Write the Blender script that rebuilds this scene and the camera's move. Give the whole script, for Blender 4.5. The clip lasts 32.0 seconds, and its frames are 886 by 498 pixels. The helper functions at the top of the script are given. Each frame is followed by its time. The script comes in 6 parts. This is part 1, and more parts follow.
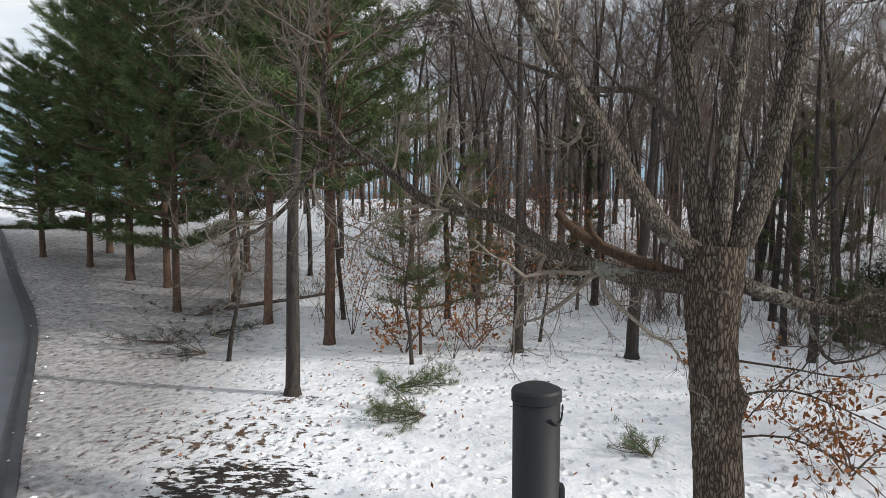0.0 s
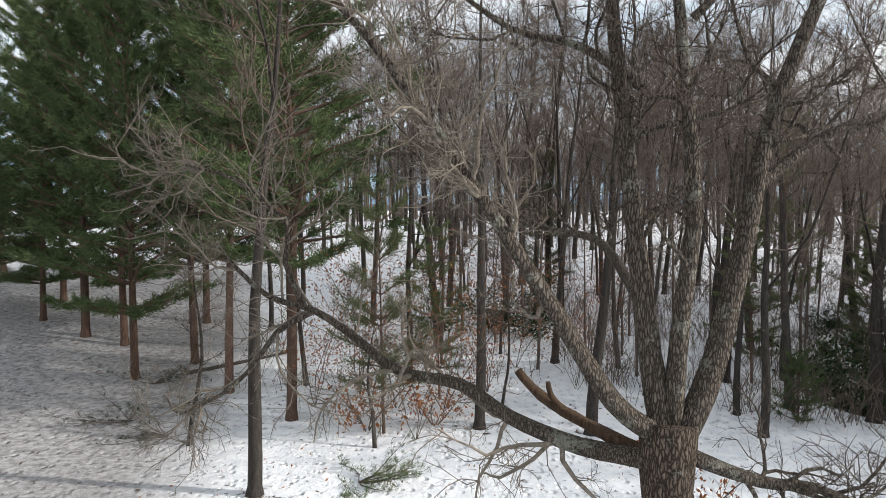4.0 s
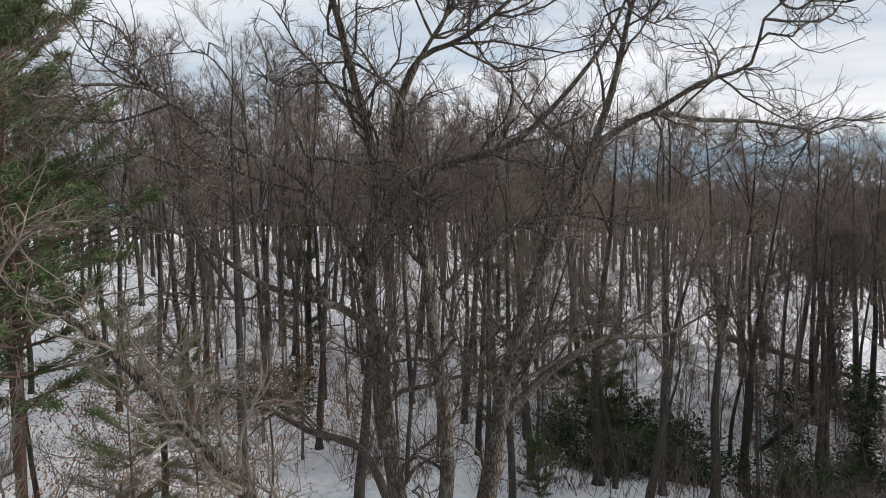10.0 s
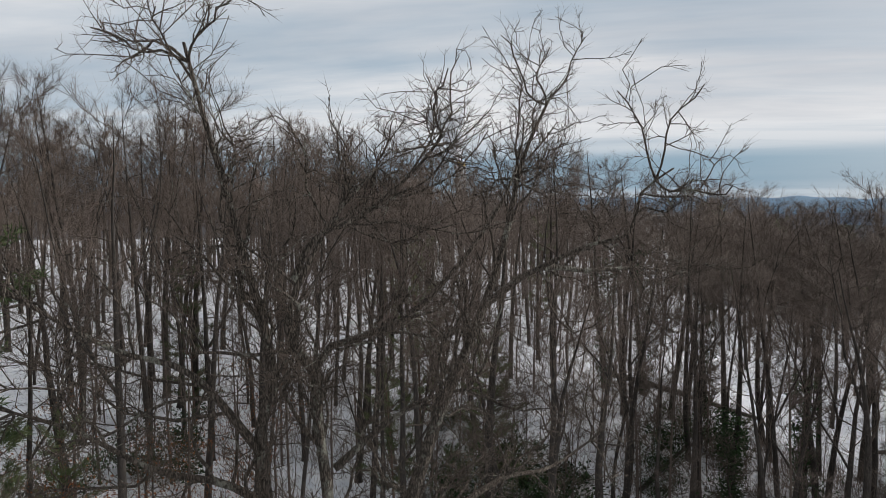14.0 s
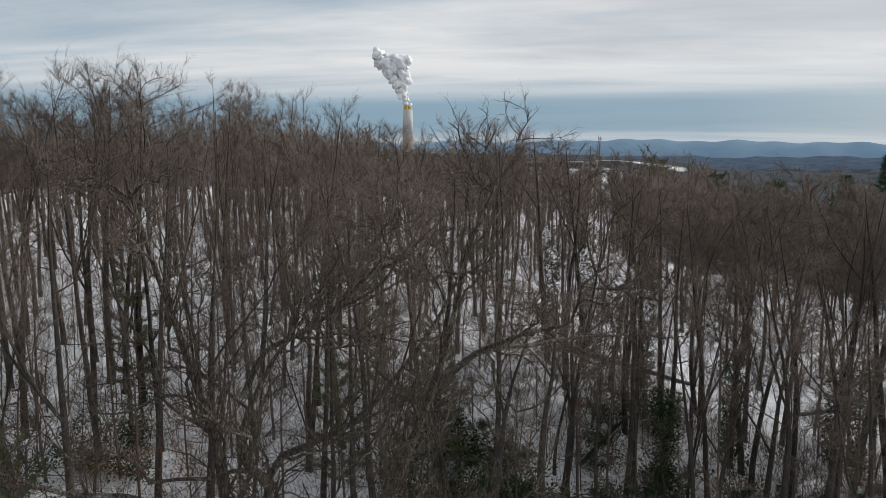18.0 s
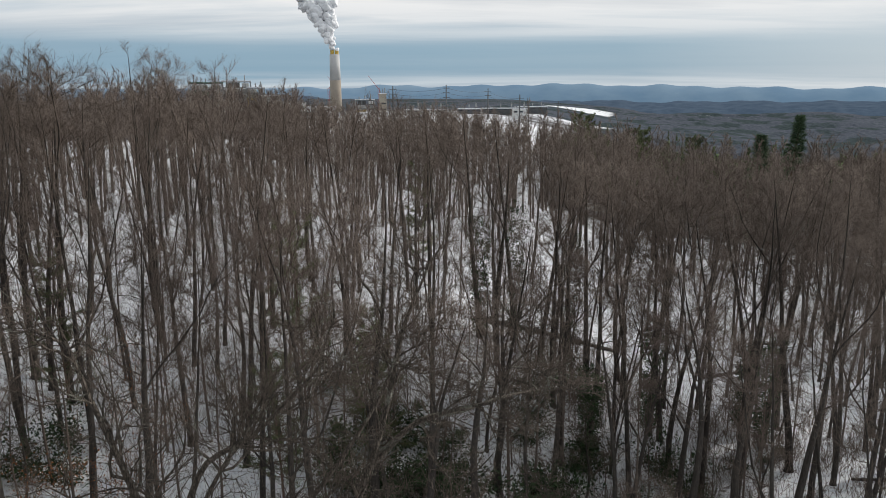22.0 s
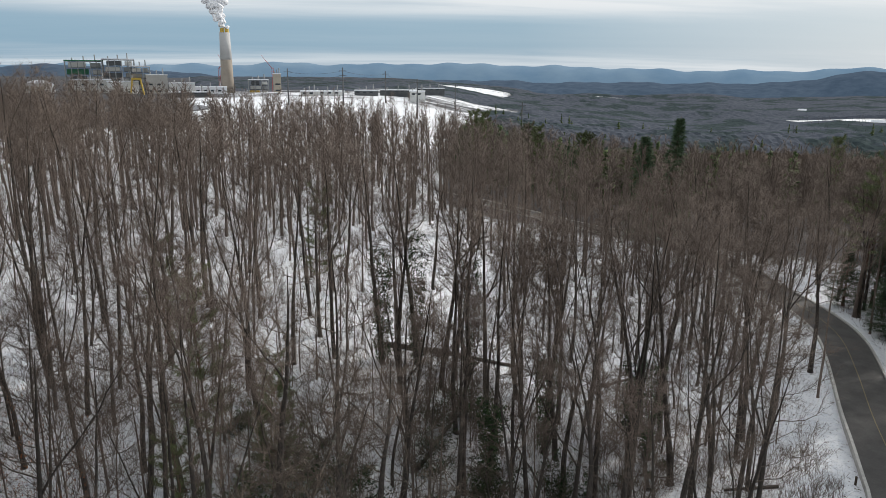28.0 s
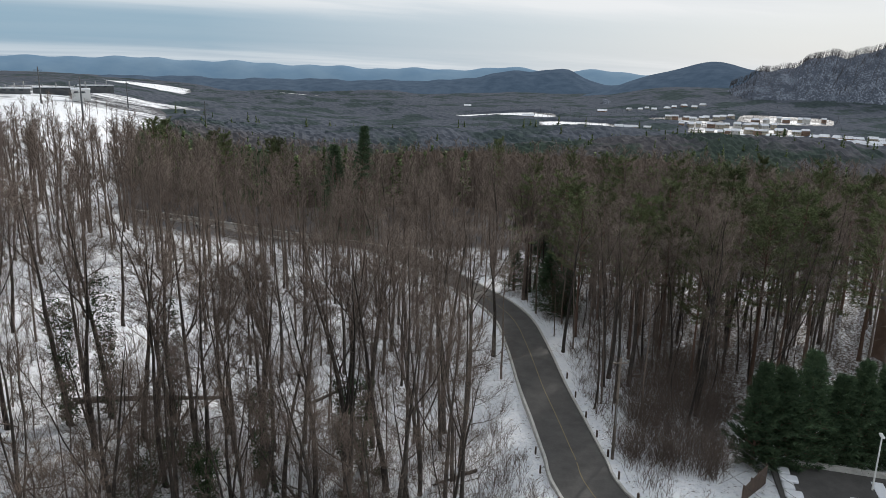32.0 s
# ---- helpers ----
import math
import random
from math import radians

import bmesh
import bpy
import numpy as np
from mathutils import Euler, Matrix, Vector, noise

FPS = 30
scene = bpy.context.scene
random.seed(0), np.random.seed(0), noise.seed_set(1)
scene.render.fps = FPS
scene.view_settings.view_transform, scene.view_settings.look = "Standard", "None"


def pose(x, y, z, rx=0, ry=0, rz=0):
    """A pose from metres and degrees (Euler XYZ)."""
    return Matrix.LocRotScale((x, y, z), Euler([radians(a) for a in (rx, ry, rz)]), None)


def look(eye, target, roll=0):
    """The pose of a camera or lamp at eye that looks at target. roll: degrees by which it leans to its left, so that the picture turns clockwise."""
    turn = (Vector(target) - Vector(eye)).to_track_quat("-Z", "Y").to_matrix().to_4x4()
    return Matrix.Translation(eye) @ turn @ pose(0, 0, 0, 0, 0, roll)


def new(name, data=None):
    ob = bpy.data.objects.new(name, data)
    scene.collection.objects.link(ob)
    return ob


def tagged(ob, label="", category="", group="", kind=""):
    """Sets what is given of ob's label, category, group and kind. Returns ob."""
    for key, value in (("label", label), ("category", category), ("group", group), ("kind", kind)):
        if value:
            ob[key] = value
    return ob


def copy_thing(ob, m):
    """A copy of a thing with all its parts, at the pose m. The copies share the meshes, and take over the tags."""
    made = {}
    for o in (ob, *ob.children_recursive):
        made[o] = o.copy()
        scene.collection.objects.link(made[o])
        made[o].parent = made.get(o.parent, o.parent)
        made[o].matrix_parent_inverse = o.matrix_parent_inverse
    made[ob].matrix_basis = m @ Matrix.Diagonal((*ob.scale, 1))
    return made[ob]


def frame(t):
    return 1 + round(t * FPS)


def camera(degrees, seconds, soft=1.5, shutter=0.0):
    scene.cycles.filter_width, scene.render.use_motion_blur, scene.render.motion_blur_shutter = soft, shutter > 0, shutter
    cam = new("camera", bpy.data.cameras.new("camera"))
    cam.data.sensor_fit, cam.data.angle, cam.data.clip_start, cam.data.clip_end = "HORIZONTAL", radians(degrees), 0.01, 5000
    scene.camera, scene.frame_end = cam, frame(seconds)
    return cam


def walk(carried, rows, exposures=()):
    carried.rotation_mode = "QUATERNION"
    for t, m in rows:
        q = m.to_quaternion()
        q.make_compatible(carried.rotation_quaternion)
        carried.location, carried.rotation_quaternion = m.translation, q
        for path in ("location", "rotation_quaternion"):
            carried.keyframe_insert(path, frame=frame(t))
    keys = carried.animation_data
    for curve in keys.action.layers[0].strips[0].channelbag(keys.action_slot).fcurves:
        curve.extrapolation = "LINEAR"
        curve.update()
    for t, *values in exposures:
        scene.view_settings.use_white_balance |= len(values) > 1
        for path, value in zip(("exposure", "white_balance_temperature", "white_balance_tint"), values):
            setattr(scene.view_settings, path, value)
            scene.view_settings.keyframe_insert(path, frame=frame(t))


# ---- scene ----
cam = camera(64.0, 32.0, soft=0.35)
PATH = [
    (0.0, pose(0, 0, 6.400, 86.00, -0.00, 0.00)),
    (0.5, pose(0, 0, 6.790, 86.00, 0.10, -0.01)),
    (1.0, pose(0, 0, 7.180, 86.10, 0.10, -0.01)),
    (1.5, pose(0, 0, 7.570, 86.10, 0.20, -0.01)),
    (2.0, pose(0, 0, 7.960, 86.20, 0.17, -0.41)),
    (2.5, pose(0, 0, 8.350, 86.30, 0.22, -1.12)),
    (4.5, pose(0, 0, 9.910, 86.20, -0.00, -3.70)),
    (5.0, pose(0, 0, 10.300, 86.10, -0.05, -4.40)),
    (5.5, pose(0, 0, 10.690, 86.00, -0.11, -5.40)),
    (6.0, pose(0, 0, 11.080, 86.01, -0.11, -6.80)),
    (6.5, pose(0, 0, 11.470, 85.91, -0.12, -8.50)),
    (7.0, pose(0, 0, 11.860, 85.93, -0.17, -10.80)),
    (7.5, pose(0, 0, 12.250, 85.95, -0.11, -13.01)),
    (8.0, pose(0, 0, 12.640, 85.98, 0.04, -15.23)),
    (8.5, pose(0, 0, 13.030, 85.90, 0.12, -17.04)),
    (9.0, pose(0, 0, 13.420, 85.93, 0.30, -18.95)),
    (9.5, pose(0, 0, 13.810, 86.06, 0.39, -20.66)),
    (10.0, pose(0, 0, 14.200, 86.30, 0.78, -22.49)),
    (10.5, pose(0, 0, 14.590, 86.63, 0.39, -23.87)),
    (11.5, pose(0, 0, 15.370, 86.79, 0.43, -26.47)),
    (12.0, pose(0, 0, 15.760, 86.81, 0.39, -27.07)),
    (12.5, pose(0, 0, 16.150, 86.74, 0.33, -28.17)),
    (13.0, pose(0, 0, 16.540, 86.77, 0.27, -29.16)),
    (13.5, pose(0, 0, 16.930, 86.80, 0.31, -30.17)),
    (14.0, pose(0, 0, 17.320, 86.72, 0.35, -31.07)),
    (14.5, pose(0, 0, 17.710, 86.75, 0.31, -31.87)),
    (16.5, pose(0, 0, 19.270, 82.00, -0.00, -33.30)),
    (17.0, pose(0, 0, 19.660, 82.07, 0.00, -34.06)),
    (17.5, pose(0, 0, 20.050, 82.09, 0.07, -34.95)),
    (18.0, pose(0, 0, 20.440, 82.06, 0.12, -35.35)),
    (18.5, pose(0, 0, 20.830, 82.13, 0.18, -35.71)),
    (19.0, pose(0, 0, 21.220, 82.10, 0.28, -36.46)),
    (19.5, pose(0, 0, 21.610, 82.13, 0.16, -37.19)),
    (20.0, pose(0, 0, 22.000, 82.10, 0.27, -37.94)),
    (20.5, pose(0, 0, 22.390, 81.91, 0.15, -38.70)),
    (21.0, pose(0, 0, 22.780, 80.35, 0.26, -39.41)),
    (21.5, pose(0, 0, 23.170, 78.41, 0.16, -40.15)),
    (22.0, pose(0, 0, 23.560, 77.67, 0.16, -40.95)),
    (22.5, pose(0, 0, 23.950, 76.82, 0.04, -41.83)),
    (23.0, pose(0, 0, 24.340, 76.33, -0.10, -42.79)),
    (23.5, pose(0, 0, 24.730, 76.28, -0.14, -43.05)),
    (24.0, pose(0, 0, 25.120, 76.19, -0.22, -43.64)),
    (24.5, pose(0, 0, 25.510, 76.17, -0.36, -44.66)),
    (25.0, pose(0, 0, 25.900, 76.18, -0.46, -45.37)),
    (25.5, pose(0, 0, 26.290, 76.10, -0.51, -45.75)),
    (27.5, pose(0, 0, 27.850, 75.98, -0.35, -48.29)),
    (28.0, pose(0, 0, 28.240, 76.00, -0.45, -49.02)),
    (28.5, pose(0, 0, 28.630, 76.01, -0.48, -50.03)),
    (29.0, pose(0, 0, 29.020, 75.94, -0.52, -51.06)),
    (29.5, pose(0, 0, 29.410, 76.00, -0.63, -52.67)),
    (30.0, pose(0, 0, 29.783, 76.03, -0.71, -55.52)),
    (30.5, pose(0, 0, 30.124, 76.09, -0.86, -59.88)),
    (31.0, pose(0, 0, 30.431, 76.07, -0.94, -63.77)),
    (31.5, pose(0, 0, 30.705, 76.04, -1.01, -68.69)),
    (32.0, pose(0, 0, 30.946, 76.01, -1.14, -73.50)),
]
walk(cam, PATH, [(0, 0.19, 6380, 10), (6, 0.52, 6400, 11), (9, 0.32, 6400, 13), (13, -0.18, 6380, 12), (20, -0.26, 6400, 10), (23, -0.06, 6440, 10), (28, -0.02, 6430, 10), (32, -0.08, 6320, 10)])


# ---- world, sun, exposure ----
SUN_AZ, SUN_EL = radians(104), radians(24)      # clockwise from +y; height
world = bpy.data.worlds.new("winter_sky")
scene.world = world
world.use_nodes = True
wt = world.node_tree
wt.nodes.clear()


def nd(tree, kind, **props):
    n = tree.nodes.new(kind)
    for k, v in props.items():
        if k == "ins":
            for key, val in v.items():
                n.inputs[key].default_value = val
        elif k == "blend_type":
            n.blend_type = v
        elif k == "data_type":
            n.data_type = v
        elif k == "operation":
            n.operation = v
    return n


def ramp(tree, stops, source):
    n = tree.nodes.new("ShaderNodeValToRGB")
    el = n.color_ramp.elements
    while len(el) < len(stops):
        el.new(0.5)
    for e, (pos, col) in zip(el, stops):
        e.position = pos
        e.color = col if len(col) == 4 else (*col, 1)
    tree.links.new(source, n.inputs[0])
    return n.outputs[0]


def mixc(tree, fac, a, b, mode="MIX"):
    n = tree.nodes.new("ShaderNodeMix")
    n.data_type, n.blend_type = "RGBA", mode
    for sock, val in ((n.inputs[0], fac), (n.inputs[6], a), (n.inputs[7], b)):
        if isinstance(val, bpy.types.NodeSocket):
            tree.links.new(val, sock)
        elif isinstance(val, (int, float)):
            sock.default_value = val
        else:
            sock.default_value = (*val, 1)
    return n.outputs[2]


def noise_tex(tree, vec, scale, detail=4, rough=0.55, distort=0.0):
    n = nd(tree, "ShaderNodeTexNoise", ins={"Scale": scale, "Detail": detail, "Roughness": rough, "Distortion": distort})
    if vec is not None:
        tree.links.new(vec, n.inputs["Vector"])
    return n.outputs["Fac"]


def mapped(tree, vec, scale, loc=(0, 0, 0), rot=(0, 0, 0)):
    n = nd(tree, "ShaderNodeMapping", ins={"Scale": scale, "Location": loc, "Rotation": rot})
    tree.links.new(vec, n.inputs["Vector"])
    return n.outputs["Vector"]


def maths(tree, op, a, b=0.0, clamp=False):
    n = nd(tree, "ShaderNodeMath", operation=op)
    n.use_clamp = clamp
    for sock, val in ((n.inputs[0], a), (n.inputs[1], b)):
        if isinstance(val, bpy.types.NodeSocket):
            tree.links.new(val, sock)
        else:
            sock.default_value = val
    return n.outputs[0]


sky = wt.nodes.new("ShaderNodeTexSky")
sky.sky_type, sky.sun_disc = "NISHITA", False
sky.sun_elevation, sky.sun_rotation = SUN_EL, SUN_AZ
sky.air_density, sky.dust_density = 1.0, 2.0
# a sheet of cloud at one height: the view's direction divided by its steepness, streaked along one wind
co = wt.nodes.new("ShaderNodeTexCoord")
sep = wt.nodes.new("ShaderNodeSeparateXYZ")
wt.links.new(co.outputs["Generated"], sep.inputs[0])
up = maths(wt, "ADD", maths(wt, "MAXIMUM", sep.outputs[2], 0.0), 0.055)
cx, cy = maths(wt, "DIVIDE", sep.outputs[0], up), maths(wt, "DIVIDE", sep.outputs[1], up)
comb = wt.nodes.new("ShaderNodeCombineXYZ")
wt.links.new(cx, comb.inputs[0]), wt.links.new(cy, comb.inputs[1])
wind = mapped(wt, comb.outputs[0], (1, 1, 1), (0, 0, 0), (0, 0, radians(42)))
streak = mapped(wt, wind, (0.075, 0.22, 1), (3.1, 0.7, 0))
big = noise_tex(wt, streak, 1.1, 7, 0.58, 0.35)
fine = noise_tex(wt, mapped(wt, wind, (0.2, 0.5, 1), (8, 2, 0)), 1.8, 6, 0.6, 0.6)
cover = ramp(wt, [(0.36, (0, 0, 0)), (0.56, (1, 1, 1))], maths(wt, "ADD", maths(wt, "MULTIPLY", big, 0.75), maths(wt, "MULTIPLY", fine, 0.25)))
shade = ramp(wt, [(0.34, (0.62, 0.665, 0.72)), (0.54, (1.0, 1.0, 1.0))], noise_tex(wt, mapped(wt, wind, (0.10, 0.28, 1), (1, 5, 0)), 1.3, 6, 0.56, 0.4))
cloud = mixc(wt, 1.0, (9.8, 9.8, 9.7), shade, "MULTIPLY")
blue = mixc(wt, 0.85, sky.outputs[0], (3.0, 4.75, 6.2))
edge = ramp(wt, [(0.0, (0.62, 0.62, 0.62)), (0.018, (0.45, 0.45, 0.45)), (0.034, (0.04, 0.04, 0.04)), (0.062, (0.10, 0.10, 0.10)), (0.085, (0.75, 0.75, 0.75)), (0.12, (1, 1, 1))], sep.outputs[2])
both = mixc(wt, mixc(wt, 1.0, cover, edge, "MULTIPLY"), blue, cloud)
# cloud thins to a bright, milky veil towards the sun
sunv = nd(wt, "ShaderNodeVectorMath", operation="DOT_PRODUCT")
wt.links.new(co.outputs["Generated"], sunv.inputs[0])
sunv.inputs[1].default_value = (math.sin(SUN_AZ) * math.cos(SUN_EL), math.cos(SUN_AZ) * math.cos(SUN_EL), math.sin(SUN_EL))
veil = ramp(wt, [(0.62, (0, 0, 0)), (1.0, (1, 1, 1))], sunv.outputs["Value"])
both = mixc(wt, maths(wt, "MULTIPLY", veil, 0.55), both, (10.2, 10.1, 9.9))
bg = nd(wt, "ShaderNodeBackground", ins={"Strength": 0.095})
wt.links.new(both, bg.inputs[0])
wo = wt.nodes.new("ShaderNodeOutputWorld")
wt.links.new(bg.outputs[0], wo.inputs[0])

sun = new("sun", bpy.data.lights.new("sun", "SUN"))
sun.data.energy, sun.data.angle, sun.data.color = 3.6, radians(2.2), (1.0, 0.94, 0.86)
sun.matrix_world = look((0, 0, 0), (-math.sin(SUN_AZ) * math.cos(SUN_EL), -math.cos(SUN_AZ) * math.cos(SUN_EL), -math.sin(SUN_EL)))

# ---- materials ----


def material(name, rough=0.8, spec=0.3):
    m = bpy.data.materials.new(name)
    m.use_nodes = True
    t = m.node_tree
    b = t.nodes["Principled BSDF"]
    b.inputs["Roughness"].default_value = rough
    b.inputs["Specular IOR Level"].default_value = spec
    pos = t.nodes.new("ShaderNodeTexCoord").outputs["Object"]
    return m, t, b, pos


def bumped(t, b, height, strength, dist):
    n = nd(t, "ShaderNodeBump", ins={"Strength": strength, "Distance": dist})
    t.links.new(height, n.inputs["Height"])
    t.links.new(n.outputs[0], b.inputs["Normal"])


def per_object(t, col, amount=0.35):
    """Lets whole things differ a little in lightness."""
    info = t.nodes.new("ShaderNodeObjectInfo")
    v = ramp(t, [(0, (1 - amount,) * 3), (1, (1 + amount,) * 3)], info.outputs["Random"])
    return mixc(t, 1.0, col, v, "MULTIPLY")


def bark(name, dark, light, lichen, lichen_share, streaks=(9, 9, 1.2), vary=0.3):
    m, t, b, pos = material(name, 0.9, 0.2)
    furrow = noise_tex(t, mapped(t, pos, streaks), 2.2, 6, 0.62, 0.4)
    col = ramp(t, [(0.3, dark), (0.68, light)], furrow)
    patch = noise_tex(t, mapped(t, pos, (1, 1, 0.8)), 2.6, 7, 0.66)
    spots = ramp(t, [(1 - lichen_share, (0, 0, 0)), (min(1, 1.12 - lichen_share), (1, 1, 1))], patch)
    col = mixc(t, spots, col, lichen)
    t.links.new(per_object(t, col, vary), b.inputs["Base Color"])
    bumped(t, b, furrow, 0.8, 0.04)
    return m


def furrowed(name, dark, light, lichen, share, width):
    """Thick old bark: long plates with deep dark cracks, crusted with lichen."""
    m, t, b, pos = material(name, 0.92, 0.15)
    warp = noise_tex(t, mapped(t, pos, (3, 3, 1.2)), 1.5, 4, 0.6)
    vor = nd(t, "ShaderNodeTexVoronoi", ins={"Scale": width, "Randomness": 1.0})
    vor.feature = "DISTANCE_TO_EDGE"
    wv = nd(t, "ShaderNodeVectorMath", operation="ADD")
    t.links.new(mapped(t, pos, (1, 1, 0.22)), wv.inputs[0])
    wc = t.nodes.new("ShaderNodeCombineXYZ")
    t.links.new(maths(t, "MULTIPLY", warp, 0.16), wc.inputs[0])
    t.links.new(maths(t, "MULTIPLY", noise_tex(t, pos, 7, 4), 0.08), wc.inputs[1])
    t.links.new(wc.outputs[0], wv.inputs[1])
    t.links.new(wv.outputs[0], vor.inputs["Vector"])
    plate = ramp(t, [(0.0, (0, 0, 0)), (0.22, (1, 1, 1))], vor.outputs["Distance"])
    grain = noise_tex(t, mapped(t, pos, (30, 30, 6)), 1.0, 6, 0.65)
    col = mixc(t, plate, dark, ramp(t, [(0.3, tuple(c * 0.5 for c in light)), (0.7, light)], grain))
    crust = maths(t, "ADD", maths(t, "MULTIPLY", noise_tex(t, pos, 1.8, 5, 0.6), 0.6), maths(t, "MULTIPLY", noise_tex(t, pos, 17, 5, 0.7), 0.4))
    spots = ramp(t, [(1 - share, (0, 0, 0)), (1.06 - share, (1, 1, 1))], crust)
    col = mixc(t, maths(t, "MULTIPLY", spots, 0.8), col, lichen)
    t.links.new(col, b.inputs["Base Color"])
    bumped(t, b, maths(t, "ADD", plate, maths(t, "MULTIPLY", grain, 0.5)), 1.0, 0.03)
    return m


def plain(name, dark, light, scale=3.0, rough=0.75, metal=0.0, bump=0.2, vary=0.12):
    """Paint, concrete, wood or metal with grain at two scales."""
    m, t, b, pos = material(name, rough, 0.4)
    f = maths(t, "ADD", maths(t, "MULTIPLY", noise_tex(t, pos, scale, 6), 0.7), maths(t, "MULTIPLY", noise_tex(t, pos, scale * 9, 3), 0.3))
    t.links.new(per_object(t, ramp(t, [(0.3, dark), (0.7, light)], f), vary), b.inputs["Base Color"])
    b.inputs["Metallic"].default_value = metal
    bumped(t, b, f, bump, 0.02)
    return m


def foliage(name, dark, light, vary=0.3, scale=1.3):
    m, t, b, pos = material(name, 0.8, 0.08)
    isl = t.nodes.new("ShaderNodeNewGeometry").outputs["Random Per Island"]
    f = maths(t, "ADD", maths(t, "MULTIPLY", noise_tex(t, pos, scale, 3), 0.6), maths(t, "MULTIPLY", isl, 0.4))
    t.links.new(per_object(t, ramp(t, [(0.25, dark), (0.75, light)], f), vary), b.inputs["Base Color"])
    return m


M_BARK = bark("forest_bark", (0.018, 0.0155, 0.0135), (0.074, 0.064, 0.056), (0.15, 0.148, 0.132), 0.33)
M_LIMB = bark("limb_bark", (0.045, 0.035, 0.028), (0.150, 0.120, 0.098), (0.25, 0.23, 0.195), 0.33)
M_TWIG = bark("twig_bark", (0.072, 0.056, 0.047), (0.185, 0.148, 0.124), (0.25, 0.225, 0.19), 0.27, (3, 3, 3))
# blue-grey copy of the twig bark, with distance haze put into its colour
M_FARTWIG = bark("hazed_distant_bark", (0.045, 0.043, 0.048), (0.105, 0.098, 0.100), (0.12, 0.12, 0.12), 0.2, (1, 1, 1), 0.0)
M_OAK = furrowed("oak_bark", (0.022, 0.016, 0.012), (0.175, 0.136, 0.106), (0.26, 0.265, 0.225), 0.43, 19)
M_OAKLIMB = furrowed("oak_limb_bark", (0.032, 0.027, 0.022), (0.195, 0.163, 0.134), (0.27, 0.272, 0.228), 0.45, 22)
M_OAKTWIG = bark("sunlit_oak_twig_bark", (0.105, 0.088, 0.070), (0.265, 0.230, 0.188), (0.36, 0.37, 0.29), 0.36, (4, 4, 4), 0.05)
M_PINEBARK = bark("pine_bark", (0.055, 0.035, 0.027), (0.19, 0.12, 0.088), (0.20, 0.19, 0.16), 0.22)
M_DEAD = bark("dead_wood", (0.030, 0.020, 0.014), (0.125, 0.078, 0.048), (0.24, 0.15, 0.085), 0.3)
M_NEEDLE = foliage("pine_needles", (0.036, 0.058, 0.026), (0.130, 0.168, 0.072))
# paler, yellower copy of the pine needles, with sunlight put into its colour
M_PINE = foliage("sunlit_pine_needles", (0.052, 0.070, 0.034), (0.160, 0.185, 0.088))
M_SPRUCE = foliage("spruce_needles", (0.018, 0.034, 0.020), (0.052, 0.082, 0.044))
M_CYPRESS = foliage("cypress_sprays", (0.032, 0.058, 0.034), (0.090, 0.132, 0.070))
M_BROADLEAF = foliage("evergreen_leaves", (0.012, 0.026, 0.012), (0.050, 0.085, 0.035))
M_DRYLEAF = foliage("dry_leaves", (0.13, 0.045, 0.018), (0.36, 0.155, 0.065))
M_METAL = plain("black_painted_metal", (0.0045, 0.0055, 0.0075), (0.008, 0.0095, 0.012), 4, 0.62, 0.0, 0.04)
M_ASPHALT = plain("asphalt", (0.055, 0.052, 0.050), (0.105, 0.100, 0.095), 0.6, 0.85, 0, 0.25)
M_WET = plain("wet_asphalt", (0.035, 0.040, 0.050), (0.075, 0.083, 0.100), 0.5, 0.42, 0, 0.1)
M_KERB = plain("kerb_concrete", (0.34, 0.33, 0.31), (0.58, 0.57, 0.54), 2, 0.9)
M_KERBDARK = plain("dark_kerb", (0.016, 0.017, 0.019), (0.055, 0.056, 0.060), 1.5, 0.6)
M_LINE = plain("yellow_road_paint", (0.19, 0.155, 0.09), (0.30, 0.24, 0.13), 3, 0.8)
M_WOODPOLE = plain("weathered_pole_wood", (0.10, 0.08, 0.065), (0.20, 0.17, 0.14), 2, 0.9)
M_WIRE = plain("black_cable", (0.02, 0.02, 0.02), (0.03, 0.03, 0.03), 2, 0.6)
M_SHAFTTAN = plain("tan_concrete", (0.23, 0.20, 0.165), (0.33, 0.29, 0.24), 0.05, 0.9)
M_SHAFT = plain("weathered_concrete", (0.47, 0.47, 0.465), (0.60, 0.60, 0.59), 0.05, 0.9)
M_CONC = plain("pale_concrete", (0.40, 0.39, 0.37), (0.55, 0.54, 0.51), 0.05, 0.9)
M_BEIGE = plain("tan_concrete", (0.30, 0.27, 0.22), (0.42, 0.38, 0.31), 0.05, 0.9)
M_STEEL = plain("galvanised_steel", (0.20, 0.21, 0.21), (0.36, 0.37, 0.37), 0.2, 0.6, 0.2)
M_DARKSTEEL = plain("dark_steel", (0.06, 0.065, 0.07), (0.13, 0.135, 0.14), 0.2, 0.7)
M_GREEN = plain("green_cladding", (0.020, 0.10, 0.055), (0.035, 0.16, 0.085), 0.1, 0.7)
M_WHITE = plain("white_cladding", (0.55, 0.55, 0.54), (0.75, 0.75, 0.73), 0.1, 0.7)
M_YELLOW = plain("yellow_steel", (0.50, 0.34, 0.06), (0.65, 0.45, 0.09), 0.2, 0.6)
M_RED = plain("red_steel", (0.30, 0.05, 0.03), (0.42, 0.08, 0.05), 0.2, 0.6)
M_ROOFSNOW = plain("snow_on_roofs", (0.62, 0.64, 0.68), (0.82, 0.83, 0.86), 0.4, 0.8)
